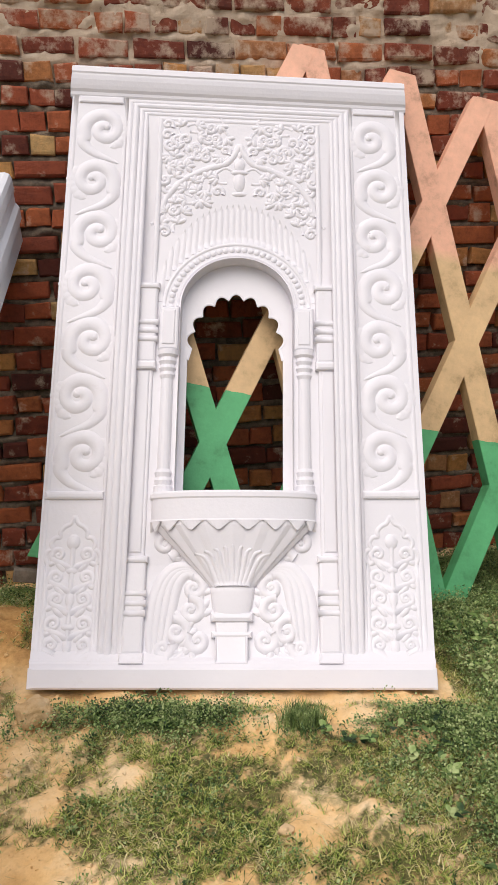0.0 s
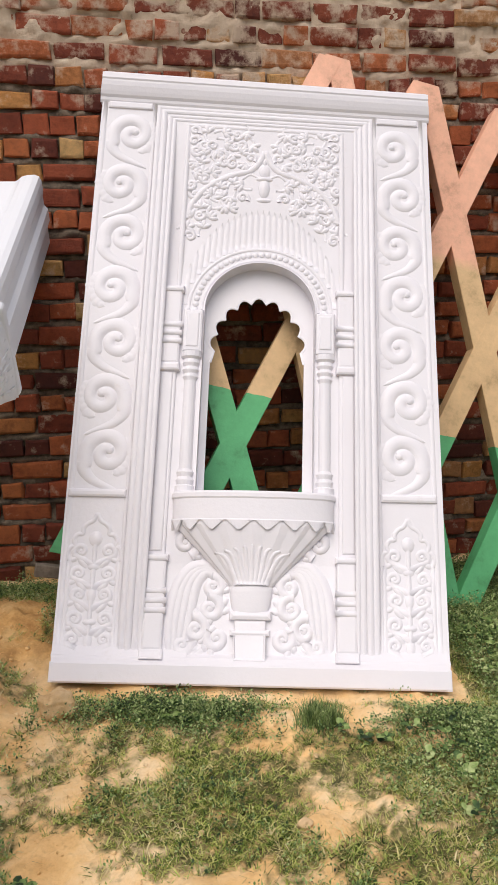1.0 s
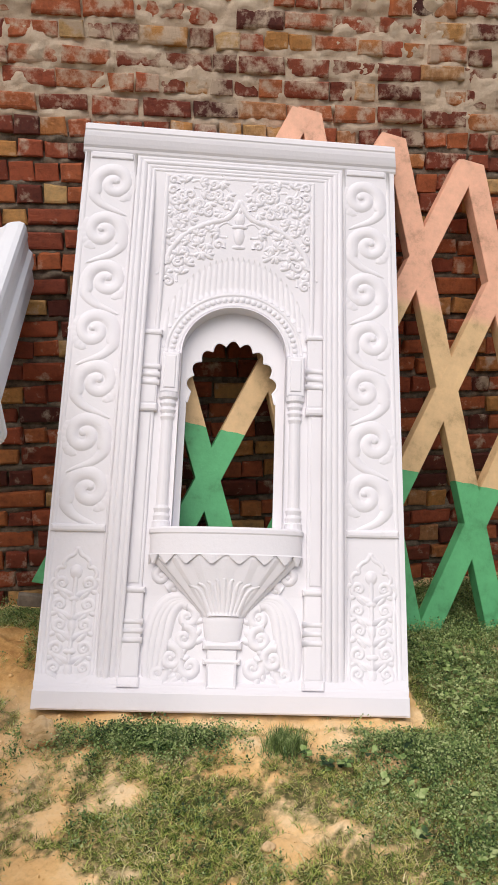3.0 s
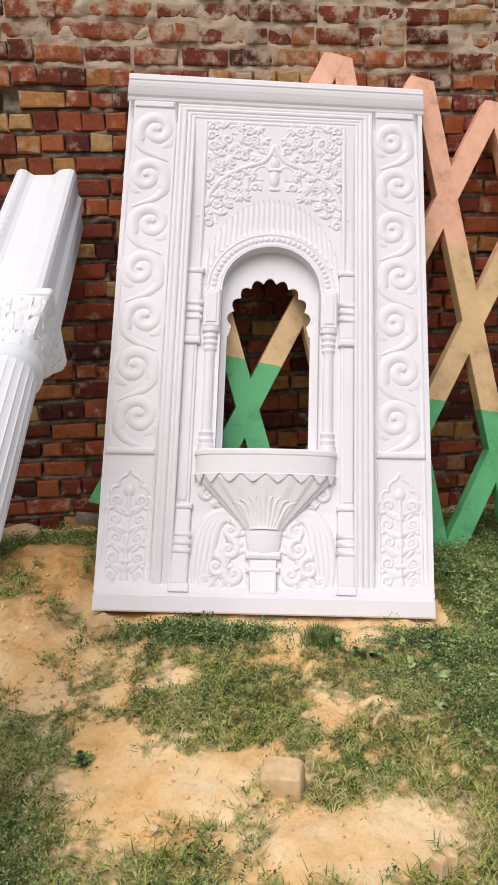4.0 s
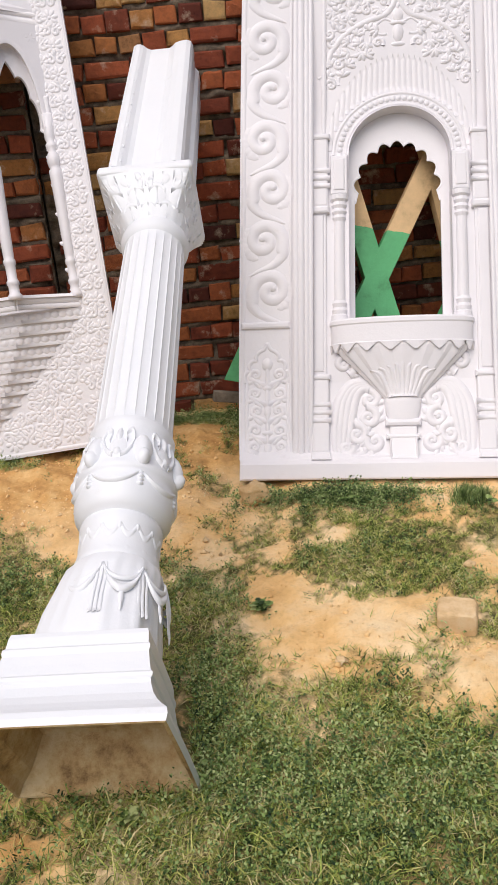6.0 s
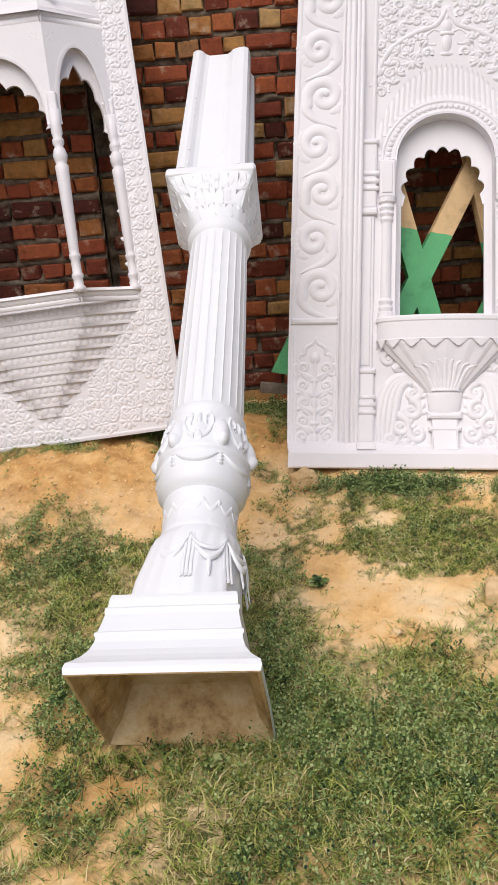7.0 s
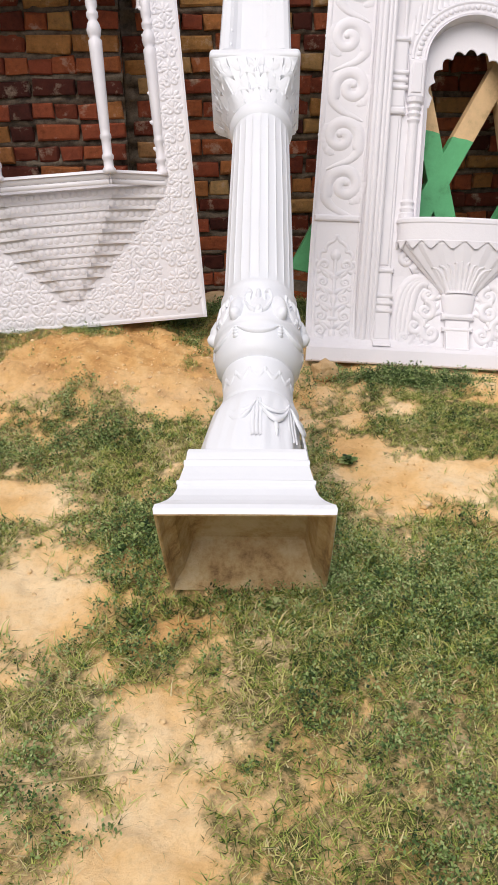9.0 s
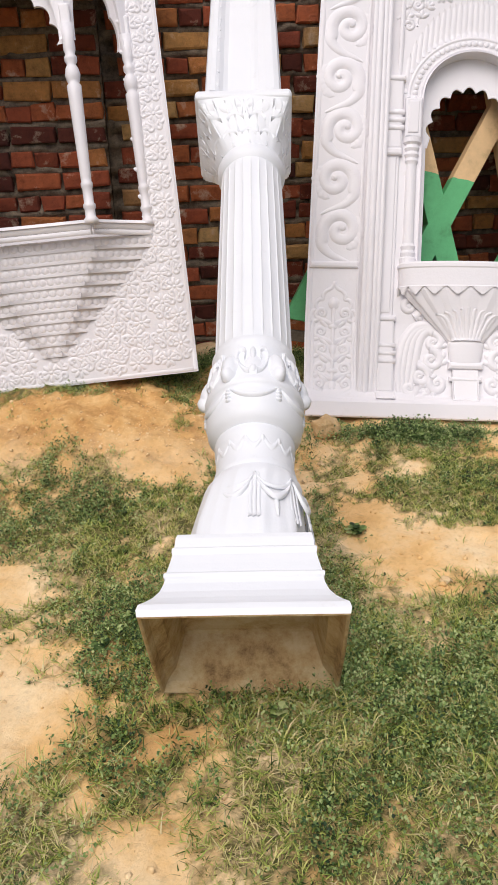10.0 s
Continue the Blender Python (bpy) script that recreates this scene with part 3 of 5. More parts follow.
        for nm, v0, v1, b0 in (("capital_block", 1.145, 1.495, 1.30), ("pedestal", 0.085, 0.448, 0.285)):
            g = [raised(0.312, 0.386, v0 + 0.03, v1 - 0.01, 0, 0.020, 0.010, S), raised(0.304, 0.392, v1 - 0.024, v1, 0, 0.027, 0.009, S), raised(0.306, 0.390, v0, v0 + 0.034, 0, 0.026, 0.010, S)]
            blk = part(nm, joined(*g), WHITE, panel)
            for q in range(3):
                part("band", ridge([(0.306, b0 + 0.034 * (q - 1)), (0.392, b0 + 0.034 * (q - 1))], 0.024, 0.026, S, 0.0195), WHITE, blk, smooth=True)
        # colonnette of the niche
        prof = [(0.676, 0.036), (0.70, 0.036), (0.705, 0.030), (0.722, 0.034), (0.735, 0.028), (0.752, 0.033), (0.765, 0.025), (0.78, 0.0245), (1.11, 0.0235), (1.125, 0.030), (1.138, 0.026), (1.152, 0.033), (1.166, 0.027), (1.18, 0.034), (1.195, 0.030), (1.205, 0.040), (1.225, 0.041)]
        vs = []
        for v, r in prof:
            for k in range(9):
                a = math.pi * k / 8
                vs.append(S(0.432 - math.cos(a) * r, v, math.sin(a) * r * 0.75))
        part("colonnette", (vs, grid_faces(9, len(prof))), WHITE, panel, smooth=False)
        part("colonnette_block", joined(raised(0.394, 0.470, 1.225, 1.40, 0, 0.018, 0.008, S), raised(0.408, 0.456, 1.245, 1.385, 0.017, 0.022, 0.005, S)), WHITE, panel)
        # scrolling foliage beside the bowl
        fol = []
        # a broad leaf sweeping up its outer side and curling in over the lobes
        for off in (0.0, 0.022, 0.046, 0.072):
            fol.append(ridge(smooth_path([(0.410 + off * 0.7, 0.105 + off * 0.6), (0.407 + off, 0.22 + off * 0.5), (0.428 + off * 0.95, 0.335 + off * 0.2), (0.478 + off * 0.7, 0.402 - off * 0.2), (0.545 + off * 0.25, 0.408 - off * 0.45), (0.585, 0.372 - off * 0.45)], 34), 0.040, 0.032, S, taper=lambda t: 0.35 + 0.8 * math.sin(math.pi * (0.12 + 0.76 * t))))
        for cu, cv, r, st, h in ((0.452, 0.492, 0.052, -1.2, 1), (0.556, 0.338, 0.040, 1.7, -1), (0.548, 0.262, 0.046, 1.8, -1), (0.500, 0.190, 0.046, 1.9, -1), (0.575, 0.160, 0.040, 2.4, 1), (0.455, 0.135, 0.034, 0.5, -1), (0.528, 0.480, 0.030, 3.4, -1)):
            fol.append(ridge(curl(cu, cv, r, 1.25, st, h, 0.2, 34), 0.038, 0.036, S, taper=lambda t: 1.15 - 0.5 * t))
            fol.append(blob(cu, cv, 0.016, 0.016, 0.026, 0, S))
            for q in range(4):
                a = st + h * (0.3 + 0.55 * q)
                fol.append(blob(cu + r * 1.2 * math.cos(a), cv + r * 1.2 * math.sin(a), 0.022, 0.014, 0.026, a + 0.6, S))
        for q in range(7):
            fol.append(blob(0.418 + 0.016 * q, 0.122 - 0.002 * q, 0.034, 0.012, 0.017, 1.2 - 0.12 * q, S))
        part("foliage", joined(*fol), WHITE, panel, smooth=True)
    # rectangular frame mouldings round the field
    for k, (u, v, wd, ht) in enumerate(((0.240, 2.304, 0.020, 0.010), (0.263, 2.286, 0.026, 0.018), (0.287, 2.266, 0.020, 0.011), (0.306, 2.250, 0.018, 0.012))):
        part("frame_moulding", mitred([(u, 0.098), (u, v), (2 * MID - u, v), (2 * MID - u, 0.098)], wd, ht, P), WHITE, panel)
    part("field_moulding", mitred([(0.366, 1.50), (0.366, 2.228), (2 * MID - 0.366, 2.228), (2 * MID - 0.366, 1.50)], 0.020, 0.012, P), WHITE, panel)
    # beaded arch
    for rx, ry, wd in ((0.232, 0.219, 0.014), (0.284, 0.268, 0.016)):
        arch = part("arch_moulding", ridge([(MID - rx * math.cos(math.pi * k / 48), SPRING + ry * math.sin(math.pi * k / 48)) for k in range(49)], wd, 0.013, P), WHITE, panel, smooth=True)
    for k in range(33):
        a = math.pi * k / 32
        part("bead", blob(MID - 0.258 * math.cos(a), SPRING + 0.244 * math.sin(a), 0.0125, 0.0125, 0.014, 0, P, 0.002), WHITE, arch, smooth=True)
    # ribbed hood over the arch
    hood = []
    for k in range(25):
        x = -0.30 + 0.60 * k / 24
        lo = SPRING + 0.272 * math.sqrt(max(0, 1 - (x / 0.30) ** 2)) + (0.0 if abs(x) < 0.28 else 0.02)
        hi = SPRING + 0.448 * math.sqrt(max(0, 1 - (x / 0.335) ** 2))
        if hi - lo > 0.03:
            part("hood_rib", ridge([(MID + x * (1 - 0.05 * t / 6), lo + (hi - lo) * t / 6) for t in range(7)], 0.0245, 0.009, P, 0.0, taper=lambda t: min(1.0, 5 * (1 - t) + 0.05)), WHITE, arch, smooth=True)
    # ogee and finial
    half = smooth_path([(0.378, 1.80), (0.405, 1.88), (0.47, 1.955), (0.56, 2.005), (0.632, 2.03), (0.668, 2.07), (0.692, 2.118)], 40)
    og = list(half) + [(2 * MID - p[0], p[1]) for p in reversed(half)]
    part("ogee", ridge(og, 0.030, 0.022, P), WHITE, panel, smooth=True)
    fin = [blob(0.693, 1.95, 0.026, 0.05, 0.030, 0, P), blob(0.693, 1.992, 0.040, 0.013, 0.030, 0, P), blob(0.693, 2.03, 0.026, 0.036, 0.024, 0, P), blob(0.693, 1.895, 0.034, 0.012, 0.02, 0, P), blob(0.693, 2.07, 0.01, 0.022, 0.02, 0, P)]
    for h in (-1, 1):
        fin.append(ridge(smooth_path([(MID + h * 0.02, 1.995), (MID + h * 0.06, 2.012), (MID + h * 0.1, 1.985), (MID + h * 0.14, 1.985)], 14), 0.014, 0.012, P))
    part("finial", joined(*fin), WHITE, panel, smooth=True)
    # leafy tracery of the field, mirrored
    rng = random.Random(11)
    halves = [[], []]

    def ogee_at(u):
        x = min(u, 2 * MID - u)
        for a, b in zip(half, half[1:]):
            if a[0] <= x <= b[0]:
                return a[1] + (b[1] - a[1]) * (x - a[0]) / (b[0] - a[0] + 1e-9)
        return 1.8

    for r in range(13):
        for c in range(8):
            u = 0.398 + 0.041 * c + rng.uniform(-0.012, 0.012)
            v = 1.62 + 0.048 * r + rng.uniform(-0.012, 0.012)
            hood_v = SPRING + 0.46 * math.sqrt(max(0, 1 - ((u - MID) / 0.34) ** 2))
            if v < hood_v + 0.025 or v > 2.205 or u > 0.675 or abs(v - ogee_at(u)) < 0.026 or (u > 0.63 and 1.87 < v < 2.08):
                continue
            a, big = rng.uniform(0, 6.28), rng.random()
            for h in (0, 1):
                def S2(x, y, w, h=h):
                    return P(2 * MID - x if h else x, y, w)

                trac = halves[h]
                if big < 0.45:
                    trac.append(ridge(curl(u, v, 0.023 + 0.008 * big, 1.1, a, 1 if big < 0.22 else -1, 0.25, 16), 0.021, 0.022, S2, taper=lambda t: 1.1 - 0.4 * t, m=5))
                    trac.append(blob(u, v, 0.011, 0.011, 0.015, 0, S2, n=6, m=3))
                else:
                    for q in range(4 if big > 0.7 else 3):
                        b = a + q * (0.75 if big > 0.7 else 1.1)
                        trac.append(blob(u + 0.015 * math.cos(b), v + 0.015 * math.sin(b), 0.024, 0.0125, 0.022, b, S2, n=8, m=3))
                    trac.append(ridge(smooth_path([(u, v), (u - 0.02 * math.cos(a), v - 0.02 * math.sin(a)), (u - 0.045 * math.cos(a + 0.7), v - 0.045 * math.sin(a + 0.7))], 7), 0.015, 0.012, S2, m=5))
    for trac in halves:
        part("leaf_tracery", joined(*trac), WHITE, panel, smooth=True)
    # the bowl under the niche
    def half_ring(v, a, b, zig=0.0, n=81, teeth=9, dv=0.0):
        out = []
        for k in range(n):
            t = k / (n - 1)
            ang = math.pi * (1 - t)
            tri = abs(((t * teeth + 0.5) % 1) * 2 - 1)
            q = 1 + zig * (tri - 0.5)
            out.append(P(MID + a * q * math.cos(ang), v + dv * (tri - 0.5), 0.0 + 0.5 * b * q * math.sin(ang) ** 0.8))
        return out

    part("bowl_rim", loft([half_ring(0.676, 0.02, 0.02), half_ring(0.676, 0.297, 0.165), half_ring(0.668, 0.304, 0.172), half_ring(0.654, 0.304, 0.172), half_ring(0.648, 0.298, 0.166), half_ring(0.575, 0.297, 0.165), half_ring(0.570, 0.302, 0.17), half_ring(0.553, 0.299, 0.165, 0, dv=0.04), half_ring(0.556, 0.291, 0.157, 0.02, dv=0.04)], close=False), WHITE, panel)
    bowl = part("bowl", loft([half_ring(0.60, 0.288, 0.154, 0.03), half_ring(0.555, 0.284, 0.152, 0.06), half_ring(0.52, 0.252, 0.142, 0.05), half_ring(0.45, 0.182, 0.116, 0.05), half_ring(0.385, 0.120, 0.09, 0.04), half_ring(0.335, 0.074, 0.06, 0.03)], close=False), WHITE, panel)
    part("bowl_neck", loft([half_ring(0.342, 0.076, 0.064), half_ring(0.33, 0.080, 0.068), half_ring(0.318, 0.076, 0.064), half_ring(0.31, 0.076, 0.062), half_ring(0.27, 0.070, 0.054), half_ring(0.25, 0.060, 0.046)], close=False), WHITE, panel, smooth=True)
    part("bowl_stem", joined(raised(0.618, 0.768, 0.222, 0.254, 0, 0.026, 0.014, P), raised(0.636, 0.750, 0.085, 0.224, 0, 0.016, 0.010, P), raised(0.622, 0.764, 0.168, 0.190, 0, 0.022, 0.010, P)), WHITE, panel)
    lv = []
    for k in range(9):
        x = (k - 4) / 4

        def B(u, v, w):
            t = max(0.0, min(1.0, (v - 0.335) / 0.225))
            a, b = 0.074 + 0.2 * t, 0.058 + 0.09 * t
            q = max(-0.98, min(0.98, (u - MID) / a))
            return P(u, v, 0.52 * b * math.sqrt(1 - q * q) ** 0.8 + w)

        lv.append(ridge(smooth_path([(MID + x * 0.05, 0.345), (MID + x * 0.075, 0.40), (MID + x * 0.10, 0.44 + 0.035 * (1 - abs(x))), (MID + x * 0.135, 0.455 + 0.03 * (1 - abs(x)))], 12), 0.026, 0.020, B, 0.004, taper=lambda t: 1.0 - 0.6 * t))
    part("acanthus_leaf", joined(*lv), WHITE, bowl, smooth=True)


build_panel()

# ---- the fluted column: local z along its axis, y to its back ----
CB, CT = Vector((-1.15, -1.825, 0.262)), Vector((-0.83, 0.855, 1.818))
cd = (CT - CB).normalized()
cs = Vector((cd.y, -cd.x, 0)).normalized()
column_m = frame_matrix(CB, cs, cd.cross(cs), cd)
column = thing("column", "white moulded fibreglass column with carved capital lying tilted on wall", "column", column_m)
CL = (CT - CB).length
AX = 0.19


def col_ring(s, w, sq=0.0, n=48, flute=0, depth=0.0, cx=0.0, wy=None, ay=AX):
    """One section: sq 0 is round, 1 square."""
    pts = []
    for k in range(n):
        a = 2 * math.pi * k / n
        c, si = math.cos(a), math.sin(a)
        m = max(abs(c), abs(si))
        q = (1 - sq) + sq / m
        r = w / 2 * q
        if flute:
            r *= 1 - depth * abs(math.sin(a * flute / 2)) ** 0.5
        ry = (wy or w) / 2 * q * (r / (w / 2 * q))
        pts.append((cx + c * r, ay + si * ry, s))
    return pts


def build_column():
    X = 0.024
    # hollow moulded base
    prof = [(0.0, 0.440), (0.014, 0.446), (0.028, 0.439), (0.040, 0.414), (0.055, 0.388), (0.075, 0.364), (0.098, 0.349), (0.108, 0.346), (0.113, 0.353), (0.121, 0.353), (0.127, 0.342), (0.150, 0.332), (0.175, 0.323), (0.181, 0.327), (0.190, 0.327), (0.196, 0.317), (0.220, 0.314), (0.231, 0.308), (0.237, 0.285)]
    outer = [col_ring(s, w, 0.97, 64) for s, w in prof]
    base = part("base", loft(outer, cap=False), COOL_WHITE, column)
    rim = [col_ring(0.0, 0.440, 0.97, 64), col_ring(-0.002, 0.432, 0.97, 64), col_ring(0.0, 0.424, 0.97, 64)]
    part("base_rim", loft(rim, cap=False), RAW, base, "raw brown cut edge of the hollow base")
    inn = [col_ring(0.0, 0.424, 0.97, 64), col_ring(0.025, 0.41, 0.97, 64), col_ring(0.05, 0.365, 0.97, 64), col_ring(0.10, 0.336, 0.97, 64), col_ring(0.128, 0.322, 0.97, 64), col_ring(0.134, 0.30, 0.97, 64), col_ring(0.137, 0.004, 0.5, 64)]
    inner = part("hollow_inside", loft(list(reversed(inn)), cap=False), RAW, base, "raw brown fibreglass inside of the base", smooth=False)
    # skirted lower body with drapery folds
    def draped(s, w, amp, t):
        p = col_ring(s, w, 0.30 * (1 - t), 96, cx=X * t)
        out = []
        for k, (x, y, z) in enumerate(p):
            a = 2 * math.pi * k / 96
            g = 1 + amp * (abs(math.sin(6 * a)) - 0.5) * 0.6 + amp * 0.35 * math.sin(23 * a)
            out.append((X * t + (x - X * t) * g, AX + (y - AX) * g, z))
        return out

    body = part("lower_body", loft([draped(0.24, 0.296, 0.02, 0), draped(0.27, 0.292, 0.03, 0.1), draped(0.33, 0.282, 0.04, 0.2), draped(0.39, 0.268, 0.04, 0.4), draped(0.45, 0.255, 0.03, 0.6), draped(0.485, 0.25, 0.03, 0.8), draped(0.51, 0.232, 0.02, 1), draped(0.53, 0.21, 0, 1)], cap=False), COOL_WHITE, column, smooth=True)

    def C(ang, s, w, r0):
        """A place on the round of the column: ang 0 faces front."""
        r = r0(s) + w
        return (X + math.sin(ang) * r, AX - math.cos(ang) * r, s)

    def rad(table):
        def f(s):
            for (a, b), (c, d) in zip(table, table[1:]):
                if a <= s <= c:
                    return b + (d - b) * (s - a) / (c - a)
            return table[-1][1] if s > table[-1][0] else table[0][1]
        return f

    body_r = rad([(0.24, 0.150), (0.33, 0.144), (0.45, 0.13), (0.51, 0.118), (0.6, 0.095)])
    g = []
    for k in range(8):
        a0 = k * math.pi / 4 - math.pi / 8
        put = lambda u, v, w, a0=a0: C(a0 + u, v, w, body_r)
        g.append(ridge(smooth_path([(-0.38, 0.47), (-0.22, 0.415), (0, 0.39), (0.22, 0.415), (0.38, 0.47)], 18), 0.024, 0.022, put, taper=lambda t: 0.5 + 0.8 * math.sin(math.pi * t)))
        g.append(ridge(smooth_path([(-0.38, 0.475), (-0.25, 0.44), (0, 0.425), (0.25, 0.44), (0.38, 0.475)], 16), 0.018, 0.016, put))
        for q in range(3):
            put2 = lambda u, v, w, a0=a0, q=q: C(a0 + 0.39 + (u + 0.075 * (q - 1)), v, w, body_r)
            g.append(ridge(smooth_path([(0, 0.485), (0.01, 0.42), (-0.005, 0.37), (0.0, 0.31)], 12), 0.06, 0.0045, put2, taper=lambda t: 0.8 + 0.3 * t))
        g.append(blob(0, 0.36, 0.05, 0.03, 0.01, 0, put))
        g.append(blob(0, 0.335, 0.03, 0.02, 0.012, 0, put))
    part("drapery", joined(*g), COOL_WHITE, body, smooth=True)
    # neck and bulb
    neck = part("neck", loft([col_ring(s, w, 0, cx=X) for s, w in ((0.520, 0.214), (0.530, 0.220), (0.538, 0.213), (0.552, 0.208), (0.575, 0.206), (0.592, 0.208), (0.600, 0.216), (0.612, 0.217), (0.620, 0.211), (0.626, 0.20))], cap=False), COOL_WHITE, column, smooth=True)
    neck_r = rad([(0.52, 0.107), (0.552, 0.104), (0.592, 0.104), (0.63, 0.104)])
    g = []
    for k in range(14):
        put = lambda u, v, w, k=k: C(k * math.pi / 7 + u, v, w, neck_r)
        g.append(ridge(smooth_path([(-0.22, 0.592), (-0.1, 0.574), (0, 0.568), (0.1, 0.574), (0.22, 0.592)], 10), 0.016, 0.007, put, m=5))
        g.append(blob(0.22, 0.588, 0.06, 0.009, 0.010, 0, put, n=8, m=3))
        g.append(blob(0, 0.535, 0.14, 0.012, 0.009, 0, put, n=8, m=3))
    part("neck_frill", joined(*g), COOL_WHITE, neck, smooth=True)
    bulb_t = [(0.622, 0.206), (0.635, 0.234), (0.658, 0.254), (0.69, 0.262), (0.735, 0.268), (0.765, 0.268), (0.785, 0.262), (0.792, 0.272), (0.80, 0.278), (0.812, 0.278), (0.82, 0.270), (0.85, 0.264), (0.90, 0.252), (0.945, 0.238), (0.955, 0.244), (0.968, 0.246), (0.98, 0.236)]
    bulb = part("bulb", loft([col_ring(s, w, 0, 64, cx=X) for s, w in bulb_t], cap=False), COOL_WHITE, column, smooth=True)
    bulb_r = rad([(s, w / 2) for s, w in bulb_t])
    g = []
    for k in range(6):
        a0 = k * math.pi / 3
        put = lambda u, v, w, a0=a0: C(a0 + u, v, w, bulb_r)
        g.append(ridge(smooth_path([(-0.5, 0.778), (-0.28, 0.742), (0, 0.728), (0.28, 0.742), (0.5, 0.778)], 20), 0.024, 0.024, put, taper=lambda t: 0.6 + 0.7 * math.sin(math.pi * t)))
        for q in range(4):
            g.append(blob(0.523, 0.775 - 0.018 * q, 0.08, 0.010, 0.022, 0, put, n=8))
        # mask-like leaf bosses of the collar
        g.append(blob(0, 0.86, 0.20, 0.042, 0.020, 0, put))
        g.append(blob(0, 0.905, 0.08, 0.03, 0.030, 0, put))
        g.append(blob(0, 0.845, 0.10, 0.018, 0.030, 0, put))
        for h in (-1, 1):
            g.append(ridge(smooth_path([(h * 0.08, 0.835), (h * 0.22, 0.85), (h * 0.33, 0.89), (h * 0.28, 0.925), (h * 0.16, 0.915), (h * 0.18, 0.885)], 20), 0.024, 0.026, put))
            g.append(blob(h * 0.40, 0.87, 0.10, 0.03, 0.030, 0, put))
        g.append(blob(0.523, 0.86, 0.20, 0.055, 0.07, 0, put))
        g.append(blob(0.523, 0.835, 0.16, 0.03, 0.085, 0, put))
    part("bulb_carving", joined(*g), COOL_WHITE, bulb, smooth=True)
    # fluted shaft
    part("shaft", loft([col_ring(s, w, 0, 240, 24, d * 0.6, cx=X) for s, w, d in ((0.975, 0.226, 0), (0.99, 0.226, 0.02), (1.01, 0.228, 0.05), (1.29, 0.2255, 0.05), (1.31, 0.2252, 0.05), (1.4, 0.224, 0.05), (1.76, 0.218, 0.05), (1.785, 0.217, 0.02), (1.80, 0.216, 0))], cap=False), COOL_WHITE, column)
    part("neck_ring", loft([col_ring(s, w, 0, 64, cx=X) for s, w in ((1.79, 0.214), (1.80, 0.232), (1.815, 0.244), (1.835, 0.246), (1.85, 0.238), (1.865, 0.226))], cap=False), COOL_WHITE, column, smooth=True)
    cap_t = [(1.855, 0.226), (1.88, 0.240), (1.93, 0.266), (1.98, 0.300), (2.02, 0.330), (2.052, 0.350)]
    capital = part("capital", loft([col_ring(s, w, 0.9 * k / 5, 64, cx=X * (1 - k / 5), ay=AX - 0.012 * k / 5) for k, (s, w) in enumerate(cap_t)], cap=False), COOL_WHITE, column, smooth=True)
    cap_r = rad([(s, w / 2) for s, w in cap_t])

    def on_cap(ang, s, w, r0):
        """A place on the capital, which turns from round to square as it rises."""
        f = max(0.0, min(1.0, (s - 1.855) / 0.195))
        si, c = math.sin(ang), math.cos(ang)
        q = 1 - 0.9 * f + 0.9 * f / max(abs(si), abs(c))
        r = r0(s) * q + 0.6 * w
        return (X * (1 - f) + si * r, AX - 0.012 * f - c * r, s)

    g = []
    for k in range(12):
        a0 = k * math.pi / 6
        put = lambda u, v, w, a0=a0: on_cap(a0 + u, v, w, cap_r)
        g.append(blob(0, 1.89, 0.25, 0.038, 0.016, 0, put, n=14))
        g.append(ridge([(-0.2, 1.905), (-0.1, 1.918), (0, 1.922), (0.1, 1.918), (0.2, 1.905)], 0.020, 0.018, put))
        g.append(ridge([(0, 1.862), (0, 1.915)], 0.08, 0.018, put))
        put = lambda u, v, w, a0=a0: on_cap(a0 + math.pi / 12 + u, v, w, cap_r)
        g.append(blob(0, 1.945, 0.25, 0.046, 0.016, 0, put, n=14))
        g.append(ridge([(-0.2, 1.966), (-0.1, 1.982), (0, 1.988), (0.1, 1.982), (0.2, 1.966)], 0.022, 0.020, put))
        g.append(ridge([(0, 1.91), (0, 1.98)], 0.08, 0.018, put))
    for k in range(8):
        put = lambda u, v, w, k=k: on_cap(k * math.pi / 4 + u, v, w, cap_r)
        for h in (-1, 1):
            g.append(ridge([(h * 0.02 + p[0] * h, p[1]) for p in [(0.12 + 0.11 * math.cos(1 + 6 * t / 20) * (1 - t / 24), 2.0 + 0.028 * math.sin(1 + 6 * t / 20) * (1 - t / 24)) for t in range(20)]], 0.036, 0.026, put))
    for k in range(16):
        put = lambda u, v, w, k=k: on_cap(k * math.pi / 8 + u, v, w, cap_r)
        g.append(blob(0, 2.012, 0.15, 0.022, 0.014, 0, put, n=12))
        g.append(ridge([(0, 1.985), (0, 2.035)], 0.03, 0.018, put))
    part("capital_leaves", joined(*g), COOL_WHITE, capital, smooth=True)
    bm = box(-0.178, 0.178, 0.0, 0.345, 2.045, 2.095, 0.016, 4)
    part("abacus", bm, COOL_WHITE, column)
    # moulded square post above the capital
    cross = [(-0.138, 0.30), (-0.138, 0.10), (-0.143, 0.07), (-0.143, 0.03), (-0.136, 0.008), (-0.12, 0.0), (-0.103, 0.001), (-0.09, 0.008), (-0.075, 0.022), (-0.058, 0.03), (0.03, 0.03), (0.045, 0.022), (0.06, 0.010), (0.085, 0.004), (0.115, 0.002), (0.134, 0.010), (0.141, 0.03), (0.141, 0.07), (0.136, 0.09), (0.136, 0.13), (0.150, 0.15), (0.150, 0.20), (0.136, 0.22), (0.136, 0.30)]
    secs = [[(x * q, y, s) for x, y in cross] for s, q in ((2.09, 1.0), (2.6, 0.985), (CL, 0.965))]
